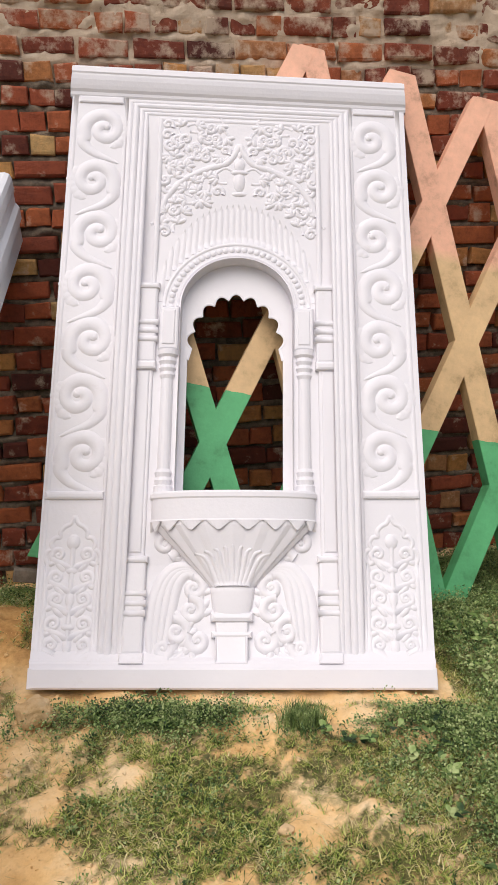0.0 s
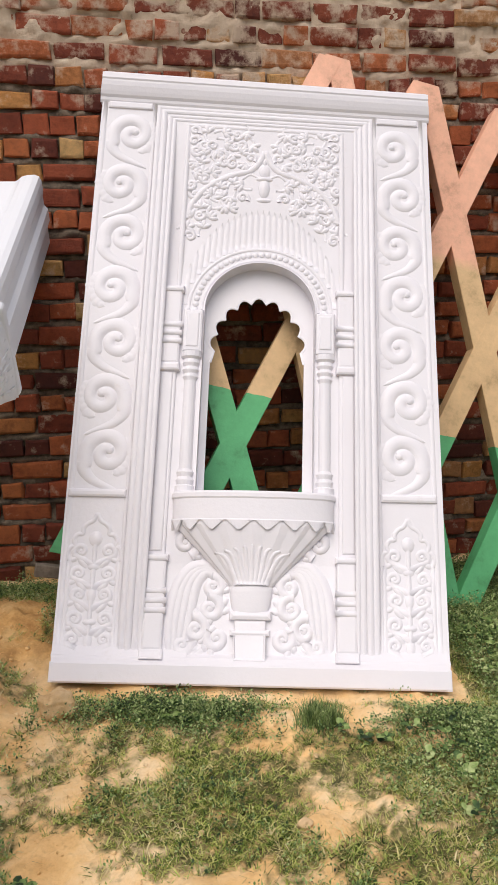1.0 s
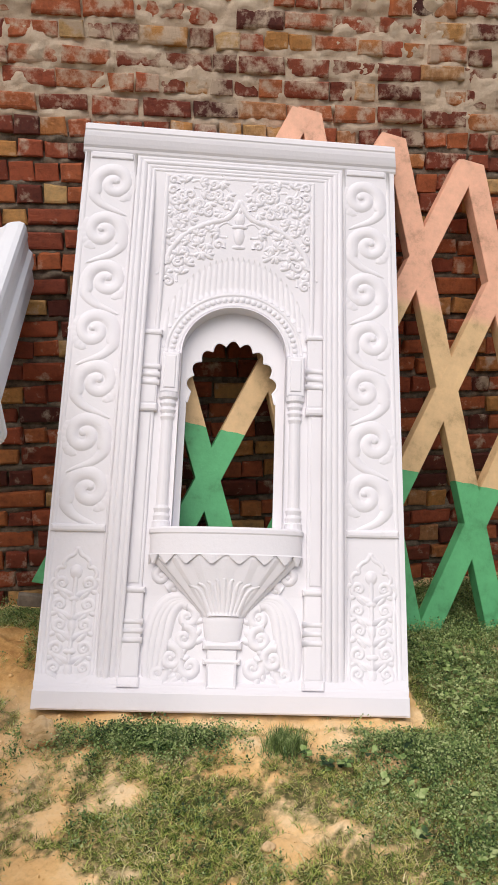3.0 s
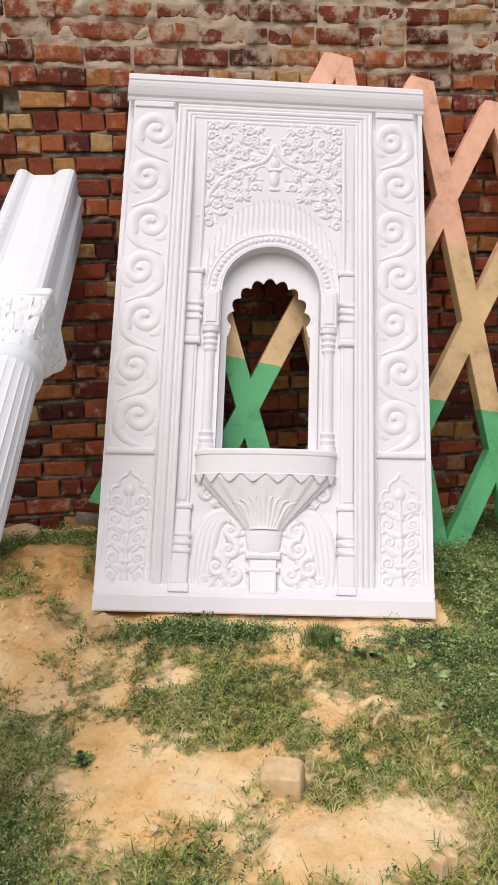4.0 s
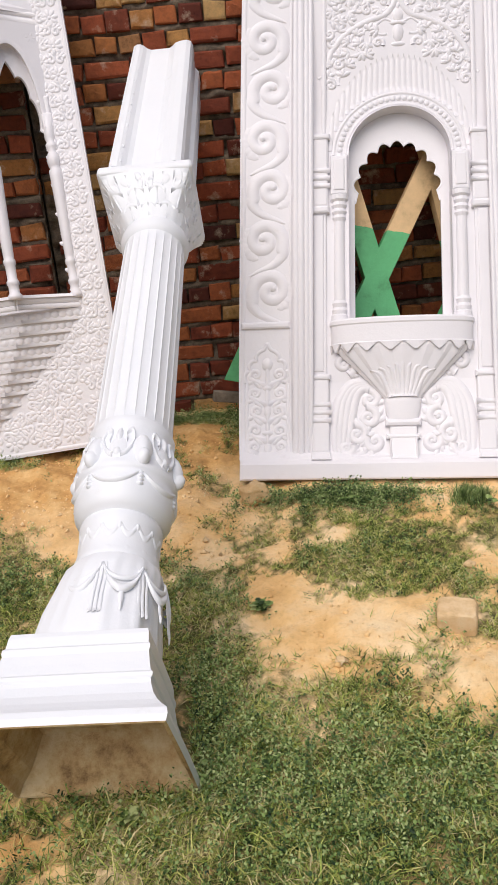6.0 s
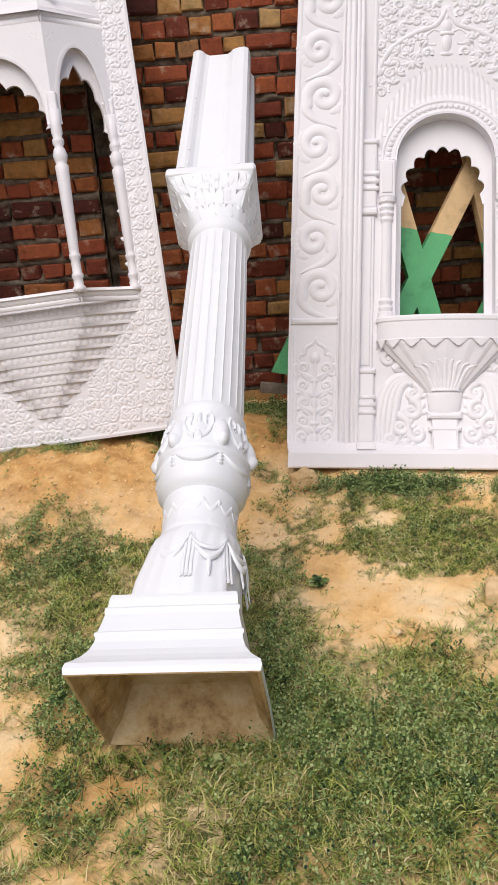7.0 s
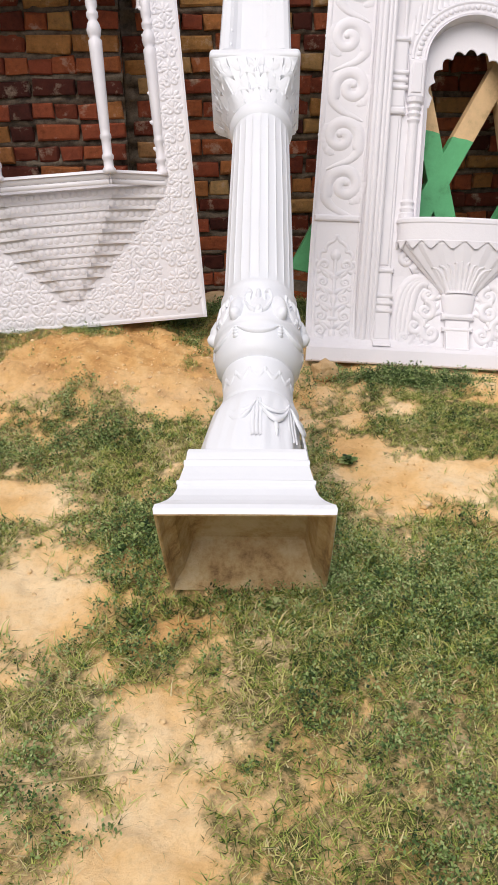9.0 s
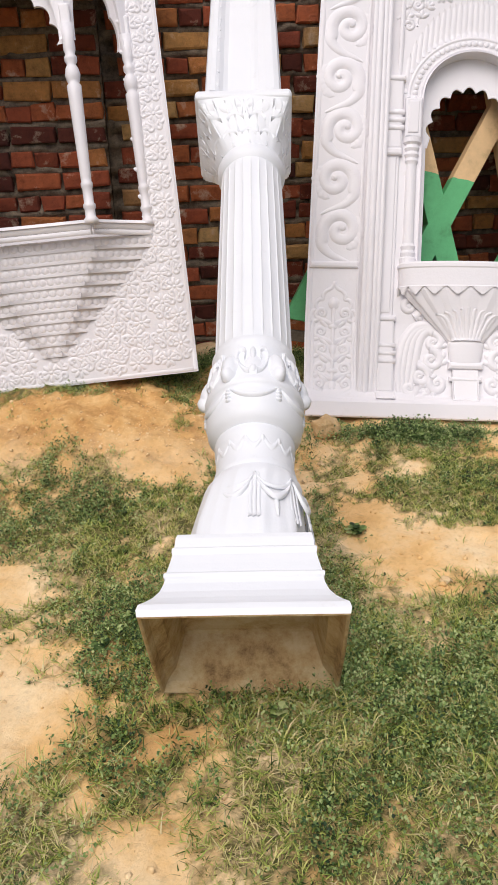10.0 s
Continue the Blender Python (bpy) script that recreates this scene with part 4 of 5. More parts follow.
    post = part("post", loft(secs), COOL_WHITE, column)
    g = []
    rng = random.Random(3)
    for k in range(18):
        s = 2.13 + k * 0.053
        put = lambda u, v, w: (u, 0.004 - w, v)
        g.append(ridge(curl(-0.104, s, 0.014, 1.1, rng.uniform(0, 6), rng.choice((-1, 1)), 0.25, 14), 0.008, 0.006, put, m=5))
        g.append(blob(-0.112, s + 0.026, 0.013, 0.006, 0.006, rng.uniform(0, 3), put, n=8, m=3))
    part("post_ornament", joined(*g), COOL_WHITE, post, smooth=True)


build_column()
# the bulb and neck sit low on the shaft
WARP = ((0.0, 0.0), (0.24, 0.226), (0.525, 0.462), (0.624, 0.596), (0.80, 0.712), (0.98, 0.900), (1.30, 1.29), (9.0, 9.0))
for ob in column.children_recursive:
    if ob.name.split(".")[0] in ("lower_body", "drapery", "neck", "neck_frill", "bulb", "bulb_carving", "shaft"):
        for v in ob.data.vertices:
            for (a, b), (c, d) in zip(WARP, WARP[1:]):
                if a <= v.co.z <= c:
                    v.co.z = b + (d - b) * (v.co.z - a) / (c - a)
                    break

# ---- the oriel window panel: local x to the right, z up its face, y to its back; origin at its lower right corner ----
qz = Vector((-0.055, 0.33, 1)).normalized()
qx = Vector((1, 0, 0.06))
qx = (qx - qz * qx.dot(qz)).normalized()
oriel_m = frame_matrix((-1.147, 0.196, 0.171), qx, qz.cross(qx), qz)
oriel = thing("oriel_panel", "white moulded fibreglass oriel window panel on an earth mound", "wall panel", oriel_m)
OW, OH = 1.22, 2.34
BX = [-0.125, -0.372, -0.862, -1.109]
BY = [0.0, -0.15, -0.15, 0.0]


def O(x, z, w):
    return (x, -w, z)


def on_facet(k):
    """Face coordinates of one side of the bay: across from its right end, up, out."""
    a, b = Vector((BX[k], BY[k])), Vector((BX[k + 1], BY[k + 1]))
    d = (b - a)
    ln = d.length
    d.normalize()
    out = Vector((-d.y, d.x)) if (-d.y * 0 + d.x) < 0 else Vector((d.y, -d.x))
    if out.y > 0:
        out = -out

    def put(s, z, w):
        p = a + d * s + out * w
        return (p.x, p.y, z)

    return put, ln


def lathe(profile, cx, cy, n=20):
    return loft([[(cx + r * math.cos(2 * math.pi * k / n), cy + r * math.sin(2 * math.pi * k / n), z) for k in range(n)] for z, r in profile])


def build_oriel():
    SILL_Z, HEAD = 0.655, 1.86

    def flat(x0, x1, z0, z1):
        nx, nz = 10, 14
        return [(x0 + (x1 - x0) * i / (nx - 1), 0.0, z0 + (z1 - z0) * j / (nz - 1)) for j in range(nz) for i in range(nx)], grid_faces(nx, nz)

    edge = []
    c = [(-OW, 0), (0, 0), (0, OH), (-OW, OH), (-OW, 0)]
    for a, b in zip(c, c[1:]):
        vs = [(a[0], 0, a[1]), (b[0], 0, b[1]), (b[0], 0.03, b[1]), (a[0], 0.03, a[1])]
        edge.append((vs, [(0, 1, 2, 3)]))
    part("front_skin", joined(flat(-OW, 0, 0, SILL_Z), flat(BX[0], 0, SILL_Z, HEAD), flat(-OW, BX[3], SILL_Z, HEAD), flat(-OW, 0, HEAD, OH), *edge), WHITE, oriel)
    # unseen back of the oriel, added to darken the space behind it
    back = [([(x, 0.016, z) for x, y, z in g[0]], g[1]) for g in (flat(-OW + 0.004, -0.004, 0.004, SILL_Z - 0.02), flat(BX[0] + 0.03, -0.004, SILL_Z - 0.02, HEAD), flat(-OW + 0.004, BX[3] - 0.03, SILL_Z - 0.02, HEAD), flat(-OW + 0.004, -0.004, HEAD, OH - 0.004))]
    part("back_skin", joined(*back), BACKING, oriel, "unseen raw dark brown laminate back, added to cut bounced light")
    part("edge_roll", ridge([(-0.012, 0.01 + OH * 0.98 * k / 20) for k in range(21)], 0.018, 0.010, O), WHITE, oriel, smooth=True)
    part("edge_roll", ridge([(-OW + 0.02 + (OW - 0.04) * k / 20, 0.012) for k in range(21)], 0.02, 0.010, O), WHITE, oriel, smooth=True)
    # the three arched faces of the bay
    for k in range(3):
        put, ln = on_facet(k)
        mid, hw = ln / 2, ln / 2 - 0.022
        z0, z1 = 1.40, (1.655 if k != 1 else 1.67)
        lobes = 5 if k != 1 else 7
        inner, outer, rimo = [], [], []
        n = 20 * lobes + 1
        for i in range(n):
            t = i / (n - 1)
            a = math.pi * (1 - t)
            lob = abs(math.sin(lobes * math.pi * t)) ** 0.8
            tip = max(0.0, 1 - abs(t - 0.5) * 2 * lobes) ** 2
            q = 0.86 + 0.10 * lob
            inner.append((mid + hw * q * math.cos(a), z0 + (z1 - z0) * (q + (-0.12 if k == 1 else 0.09)) * math.sin(a) + 0.03 * tip))
            rimo.append((mid + hw * 1.0 * math.cos(a), z0 + (z1 - z0 + (0.062 if k == 1 else 0.11)) * math.sin(a) ** 0.85))
            outer.append((mid + (ln / 2) * max(-1, min(1, 1.35 * math.cos(a))), z0 + (HEAD - z0) * min(1.0, 1.5 * math.sin(a))))
        vs = []
        for a, b, o in zip(inner, rimo, outer):
            vs += [put(a[0], a[1], -0.06), put(a[0], a[1], -0.045), put((a[0] + b[0]) / 2, (a[1] + b[1]) / 2, -0.043), put(b[0], b[1], -0.04), put(b[0], b[1], 0.0), put((b[0] + o[0]) / 2, (b[1] + o[1]) / 2, 0.0), put(o[0], o[1], 0.0)]
        face = part("cusped_arch", (vs, grid_faces(7, n)), WHITE, oriel)
        part("arch_moulding", ridge(rimo, 0.026, 0.006, put), WHITE, face, smooth=True)
        # spandrel flowers
        g = []
        for h in (0.035, ln - 0.035):
            for q in range(6):
                b = q * math.pi / 3
                g.append(blob(h + 0.016 * math.cos(b), 1.79 + 0.016 * math.sin(b), 0.014, 0.007, 0.005, b, put, n=8, m=3))
        for g2 in (g[:6], g[6:]):
            part("spandrel_flower", joined(*g2), WHITE, face, smooth=True)
        # sill and head mouldings
        for z, wd, ht, nm in ((SILL_Z, 0.04, 0.026, "sill_moulding"), (SILL_Z - 0.032, 0.022, 0.014, "sill_moulding"), (HEAD, 0.036, 0.022, "head_moulding"), (HEAD + 0.032, 0.030, 0.030, "head_moulding")):
            part(nm, ridge([(-0.006, z), (ln / 2, z), (ln + 0.006, z)], wd, ht, put, -0.004), WHITE, oriel, smooth=True)
        vs = [put(s, SILL_Z + 0.004, w) for s in (0.0, ln) for w in (0.012, -0.05)]
        part("ledge", (vs, [(0, 1, 3, 2)]), WHITE, oriel)
    # curved roof over the bay
    secs = []
    for z, f in ((HEAD + 0.03, 1.12), (HEAD + 0.05, 1.08), (HEAD + 0.10, 0.88), (HEAD + 0.17, 0.60), (HEAD + 0.26, 0.30), (HEAD + 0.34, 0.02)):
        secs.append([(-0.617 + (x + 0.617) * (0.72 + 0.28 * min(1, f)), y * f - 0.002, z) for x, y in zip(BX, BY)])
    roof = part("bay_roof", loft(secs, close=False), WHITE, oriel)
    g = []
    for q in range(9):
        g.append(blob(-0.32 - 0.07 * q, HEAD + 0.11, 0.028, 0.016, 0.014, 0.5 if q % 2 else -0.5, lambda x, z, w: (x, -0.128 - w, z)))
    part("roof_ornament", joined(*g), WHITE, roof, smooth=True)
    # turned posts
    prof = [(0.655, 0.030), (0.675, 0.030), (0.685, 0.022), (0.715, 0.0215), (0.722, 0.026), (0.735, 0.026), (0.742, 0.0205), (0.80, 0.021), (0.808, 0.025), (0.822, 0.025), (0.83, 0.021), (0.84, 0.022), (1.0, 0.025), (1.18, 0.029), (1.215, 0.030), (1.225, 0.022), (1.235, 0.027), (1.26, 0.032), (1.285, 0.026), (1.30, 0.018), (1.315, 0.026), (1.33, 0.026), (1.34, 0.019), (1.36, 0.025), (1.375, 0.025), (1.39, 0.024), (1.46, 0.028)]
    for k, (x, y) in enumerate(zip(BX, BY)):
        inw = 0.012
        px = x + (inw if x < -0.617 else -inw) * (1.5 if k in (0, 3) else 0)
        part("turned_post", lathe(prof, px, y + 0.008), WHITE, oriel, smooth=True)
        part("post_block", box(px - 0.022, px + 0.022, y - 0.010, y + 0.034, 1.45, 1.54, 0.010, 3), WHITE, oriel)
    # beaded pendant under the sill
    rows = 10
    secs = []
    for r in range(rows + 1):
        f = 1 - (r / (rows + 0.6)) ** 1.08
        z = SILL_Z - 0.045 - 0.048 * r
        for ff, zz in ((f, z),):
            secs.append([(-0.617 + (x + 0.617) * ff, y * ff * 0.62 - 0.001, zz) for x, y in zip(BX, BY)])
    secs.append([(-0.617 + (x + 0.617) * 0.02, -0.004, secs[-1][0][2] - 0.02) for x in BX])
    pendant = part("pendant", loft(secs, close=False), WHITE, oriel)
    for r in range(rows):
        f = 1 - ((r + 0.30) / (rows + 0.6)) ** 1.08
        z = SILL_Z - 0.062 - 0.048 * r
        pts = [Vector((-0.617 + (x + 0.617) * f, y * f * 0.62)) for x, y in zip(BX, BY)]
        beads = []
        for a, b in zip(pts, pts[1:]):
            n = max(1, int((b - a).length / 0.031))
            for q in range(n):
                p = a.lerp(b, (q + 0.5) / n)
                d = (b - a).normalized()
                o = Vector((d.y, -d.x))
                if o.y > 0:
                    o = -o
                rr = 0.0185
                put = lambda u, v, w, p=p, d=d, o=o: (p.x + d.x * u + o.x * w, p.y + d.y * u + o.y * w, v)
                beads.append(blob(0, z, rr, rr * 1.12, 0.013, 0, put, n=8, m=3))
            beads.append(ridge([(0, z - 0.022), ((b - a).length, z - 0.022)], 0.020, 0.0022, lambda u, v, w, a=a, d=d, o=o: (a.x + d.x * u + o.x * w, a.y + d.y * u + o.y * w, v), m=5))
        part("bead_course", joined(*beads), WHITE, pendant, smooth=True)
    # floral relief: a rosette and a sprig, repeated on the border and the field
    g = []
    Z = lambda x, z, w: (x, -w, z)
    for q in range(8):
        b = q * math.pi / 4
        g.append(blob(0.022 * math.cos(b), 0.022 * math.sin(b), 0.021, 0.0115, 0.013, b, Z, n=8, m=3))
    g.append(blob(0, 0, 0.011, 0.011, 0.016, 0, Z, n=8, m=3))
    ros = mesh_from("rosette", *joined(*g), WHITE, True)
    g = []
    for h in (-1, 1):
        g.append(ridge(curl(h * 0.02, 0.004, 0.019, 1.15, 0.6 if h > 0 else math.pi - 0.6, h, 0.25, 14), 0.017, 0.013, Z, m=5))
        for q in range(3):
            g.append(blob(h * (0.012 + 0.012 * q), 0.03 - 0.006 * q, 0.019, 0.010, 0.012, h * (1.2 - 0.35 * q) if h > 0 else math.pi - 1.2 + 0.35 * q, Z, n=8, m=3))
    sprig = mesh_from("sprig", *joined(*g), WHITE, True)
    rng = random.Random(8)

    def relief(me, nm, x, z, a=0.0, s=1.0):
        ob = new(nm, me)
        ob.parent = oriel
        ob.matrix_local = pose(x, -0.0005, z, 0, a, 0) @ Matrix.Diagonal((s, s, s, 1))

    z = 0.07
    k = 0
    while z < OH - 0.05:
        for bx in (-0.062, -0.124, -OW + 0.062, -OW + 0.124):
            relief(ros if (k + (bx < -0.1)) % 2 else sprig, "rosette" if (k + (bx < -0.1)) % 2 else "sprig", bx, z, rng.uniform(-12, 12), 1.02)
        z += 0.062
        k += 1
    for j in range(10):
        for i in range(14):
            x, z = -0.195 - 0.064 * i - (0.03 if j % 2 else 0), 0.065 + 0.058 * j
            if z > 0.655 - 0.045 - 0.52 * (1 - abs(x + 0.617) / 0.445) - 0.05 and abs(x + 0.617) < 0.47:
                continue
            if z > 0.58:
                continue
            relief(ros if (i + j) % 2 else sprig, "rosette" if (i + j) % 2 else "sprig", x, z, rng.choice((0, 90, 180, 270)) + rng.uniform(-10, 10), rng.uniform(0.95, 1.2))


build_oriel()


# ---- ground cover ----
def lattice_noise(x, y, seed):
    xi, yi = np.floor(x).astype(np.int64), np.floor(y).astype(np.int64)
    fx, fy = x - xi, y - yi
    fx, fy = fx * fx * (3 - 2 * fx), fy * fy * (3 - 2 * fy)

    def h(a, b):
        v = (a * 374761393 + b * 668265263 + seed * 982451653) & 0xFFFFFFFF
        v = ((v ^ (v >> 13)) * 1274126177) & 0xFFFFFFFF
        return ((v ^ (v >> 16)) & 0xFFFF) / 65535.0

    return (h(xi, yi) * (1 - fx) + h(xi + 1, yi) * fx) * (1 - fy) + (h(xi, yi + 1) * (1 - fx) + h(xi + 1, yi + 1) * fx) * fy


def cloud(x, y, s, seed=1, octaves=4):
    v, a, t = 0.0, 0.5, 0.0
    for o in range(octaves):
        v = v + a * lattice_noise(x * s * 2 ** o + 37, y * s * 2 ** o + 91, seed + o)
        t += a
        a *= 0.5
    return v / t


BARE = ((-0.53, -1.06, 0.26, 0.20), (-0.30, -1.0, 0.14, 0.07), (-0.02, -1.38, 0.22, 0.12), (0.24, -1.32, 0.2, 0.12), (0.26, -0.36, 0.25, 0.075), (-0.95, -0.25, 0.28, 0.30), (-0.85, 0.28, 0.2, 0.16), (-0.84, 0.52, 0.30, 0.20),
        (-1.55, -0.12, 0.55, 0.42), (-1.25, -0.42, 0.2, 0.22), (-1.70, -1.60, 0.24, 0.17), (-1.86, -1.1, 0.15, 0.13), (-1.38, -2.06, 0.14, 0.16), (-1.39, -2.40, 0.14, 0.26), (0.07, -0.80, 0.08, 0.13), (-0.37, -0.53, 0.08, 0.06), (-0.62, -0.84, 0.12, 0.09), (-0.02, -1.66, 0.09, 0.05), (-0.82, -0.6, 0.12, 0.06), (0.5, -0.46, 0.07, 0.1))


def cover(x, y):
    """Share of the ground under plants, 0 to 1."""
    n = cloud(x, y, 4.0, 3)
    f = cloud(x, y, 19.0, 9, 4)
    n2 = cloud(x, y, 6.0, 31, 4)
    e = cloud(x, y, 46.0, 57, 3)
    c = 0.76 + 0.35 * np.exp(-(((x + 0.15) / 0.36) ** 2) - (((y + 0.72) / 0.22) ** 2)) + 1.3 * (n - 0.5) + 2.0 * (f - 0.5) + 1.2 * (e - 0.5)
    for cx, cy, rx, ry in BARE:
        d = np.sqrt(((x - cx) / rx) ** 2 + ((y - cy) / ry) ** 2)
        c = c - 1.3 * np.clip(1.18 - d + 2.4 * (f - 0.5) + 1.7 * (n2 - 0.5) + 1.5 * (e - 0.5), 0, 1)
    lush = 0.8 * np.clip((y - 0.38) / 0.15, 0, 1) + np.clip((x - 0.35) / 0.3, 0, 1) * np.clip((y + 1.15) / 0.2, 0, 1) + np.clip((-1.55 - y) / 0.25, 0, 1) * np.clip((x + 1.05) / 0.2, 0, 1)
    c = c + 0.35 * np.clip(lush, 0, 1) + 0.10 * np.clip((x + 1.25) / 0.15, 0, 1) * np.clip((-1.85 - y) / 0.3, 0, 1)
    front = y - (-0.125 - 0.178 * x)
    under = (np.abs(x) < 0.74) & (front > -0.06) & (front < 0.25)
    return np.where(under, 0, np.clip(c, 0, 1)) * (y < 0.96)


def ground_np(x, y):
    # the soil height on a fine lattice, read bilinearly
    gx0, gy0, st = -3.2, -3.4, 0.022
    H = GROUND_H
    fx, fy = (x - gx0) / st, (y - gy0) / st
    i, j = np.clip(fx.astype(int), 0, H.shape[1] - 2), np.clip(fy.astype(int), 0, H.shape[0] - 2)
    a, b = np.clip(fx - i, 0, 1), np.clip(fy - j, 0, 1)
    return (H[j, i] * (1 - a) + H[j, i + 1] * a) * (1 - b) + (H[j + 1, i] * (1 - a) + H[j + 1, i + 1] * a) * b


GROUND_H = np.array([[ground_top(x, y) for x in np.arange(-3.2, 2.6, 0.022)] for y in np.arange(-3.4, 1.2, 0.022)])


def raw_mesh(name, verts, polys, size, mat):
    """polys: an array of rows of one size."""
    me = bpy.data.meshes.new(name)
    me.vertices.add(len(verts))
    me.vertices.foreach_set("co", verts.astype(np.float32).ravel())
    me.loops.add(polys.size)
    me.loops.foreach_set("vertex_index", polys.astype(np.int32).ravel())
    me.polygons.add(len(polys))
    me.polygons.foreach_set("loop_start", np.arange(0, polys.size, size, dtype=np.int32))
    me.polygons.foreach_set("loop_total", np.full(len(polys), size, dtype=np.int32))
    me.materials.append(mat)
    me.update(calc_edges=True)
    me.validate()
    return me


def make_leaf(name, stops, rough=0.6):
    m, n, l, b = material(name, rough)
    isl = n.new("ShaderNodeNewGeometry")
    patch = noise_tex(n, l, isl.outputs["Position"], 3.2, 5, 0.6)
    f = math_node(n, l, "ADD", math_node(n, l, "MULTIPLY", isl.outputs["Random Per Island"], 0.85), math_node(n, l, "MULTIPLY", math_node(n, l, "SUBTRACT", patch, 0.40), 1.1))
    clump = noise_tex(n, l, isl.outputs["Position"], 21, 3, 0.6)
    f = math_node(n, l, "ADD", f, math_node(n, l, "MULTIPLY", math_node(n, l, "SUBTRACT", clump, 0.5), 1.5))
    c = ramp(n, l, f, stops)
    l.new(c, b.inputs["Base Color"])
    b.inputs["Subsurface Weight"].default_value = 0.0
    b.inputs["Specular IOR Level"].default_value = 0.3
    return m


GRASS = make_leaf("grass_blade", [(0.0, (0.018, 0.040, 0.008)), (0.20, (0.075, 0.130, 0.020)), (0.38, (0.26, 0.34, 0.060)), (0.60, (0.47, 0.50, 0.13)), (0.82, (0.60, 0.53, 0.21)), (1.0, (0.68, 0.57, 0.32))])
WEED = make_leaf("weed_leaf", [(0.0, (0.014, 0.034, 0.012)), (0.26, (0.060, 0.110, 0.030)), (0.6, (0.20, 0.29, 0.08)), (1.0, (0.44, 0.50, 0.22))])
STRAW = make_leaf("dry_straw", [(0.0, (0.22, 0.15, 0.06)), (0.5, (0.42, 0.33, 0.15)), (1.0, (0.60, 0.50, 0.28))])


def scatter(rng, n, x0, x1, y0, y1, keep):
    x, y = rng.uniform(x0, x1, n), rng.uniform(y0, y1, n)
    k = rng.uniform(0, 1, n) < keep(x, y)
    return x[k], y[k]


def blades(name, label, x, y, h, width, lean, rng, mat, simple=False):
    """Bent tapering blades: one quad and one tip each."""
    n = len(x)
    z = ground_np(x, y) - 0.003
    a, b = rng.uniform(0, 2 * np.pi, n), rng.uniform(0, 2 * np.pi, n)
    sx, sy = np.cos(a) * width / 2, np.sin(a) * width / 2
    lx_, ly_ = np.cos(b) * lean * h, np.sin(b) * lean * h
    if simple:
        v = np.stack((np.stack((x - sx, y - sy, z), 1), np.stack((x + sx, y + sy, z), 1), np.stack((x + lx_, y + ly_, z + h), 1)), 1)
        ob = new(name, raw_mesh(name, v.reshape(-1, 3), np.arange(3 * n).reshape(-1, 3), 3, mat))
        return tagged(ob, label, "grass", kind="stuff")
    v = np.empty((n, 5, 3))
    v[:, 0] = np.stack((x - sx, y - sy, z), 1)
    v[:, 1] = np.stack((x + sx, y + sy, z), 1)
    v[:, 2] = np.stack((x + sx * 0.8 + lx_ * 0.4, y + sy * 0.8 + ly_ * 0.4, z + h * 0.62), 1)
    v[:, 3] = np.stack((x - sx * 0.8 + lx_ * 0.4, y - sy * 0.8 + ly_ * 0.4, z + h * 0.62), 1)
    v[:, 4] = np.stack((x + lx_, y + ly_, z + h * (1.0 - 0.25 * lean)), 1)
    o = np.arange(n)[:, None] * 5
    tri = np.concatenate((o + np.array([0, 1, 2]), o + np.array([0, 2, 3]), o + np.array([3, 2, 4])), 1).reshape(-1, 3)
    ob = new(name, raw_mesh(name, v.reshape(-1, 3), tri, 3, mat))
    return tagged(ob, label, "grass", kind="stuff")


def leaves(name, label, x, y, z, size, rng, mat, up=0.5):
    """Small pointed leaves folded along the midrib."""
    n = len(x)
    a = rng.uniform(0, 2 * np.pi, n)
    t = rng.uniform(0.05, up, n)
    d = np.stack((np.cos(a) * np.cos(t), np.sin(a) * np.cos(t), np.sin(t)), 1) * size[:, None]
    s = np.stack((-np.sin(a), np.cos(a), rng.uniform(-0.3, 0.3, n)), 1) * (size * rng.uniform(0.24, 0.36, n))[:, None]
    p = np.stack((x, y, z), 1)
    dip = np.array([0, 0, 1.0]) * (size * 0.10)[:, None]
    v = np.empty((n, 6, 3))
    v[:, 0], v[:, 1], v[:, 2], v[:, 3] = p, p + d * 0.38 + s + dip, p + d * 0.72 + s * 0.75 + dip * 0.6, p + d - dip * 0.8
    v[:, 4], v[:, 5] = p + d * 0.72 - s * 0.75 + dip * 0.6, p + d * 0.38 - s + dip
    o = np.arange(n)[:, None] * 6
    tri = np.concatenate((o + np.array([0, 1, 5]), o + np.array([1, 2, 4]), o + np.array([1, 4, 5]), o + np.array([2, 3, 4])), 1).reshape(-1, 3)
    ob = new(name, raw_mesh(name, v.reshape(-1, 3), tri, 3, mat))
    return tagged(ob, label, "weeds", kind="stuff")


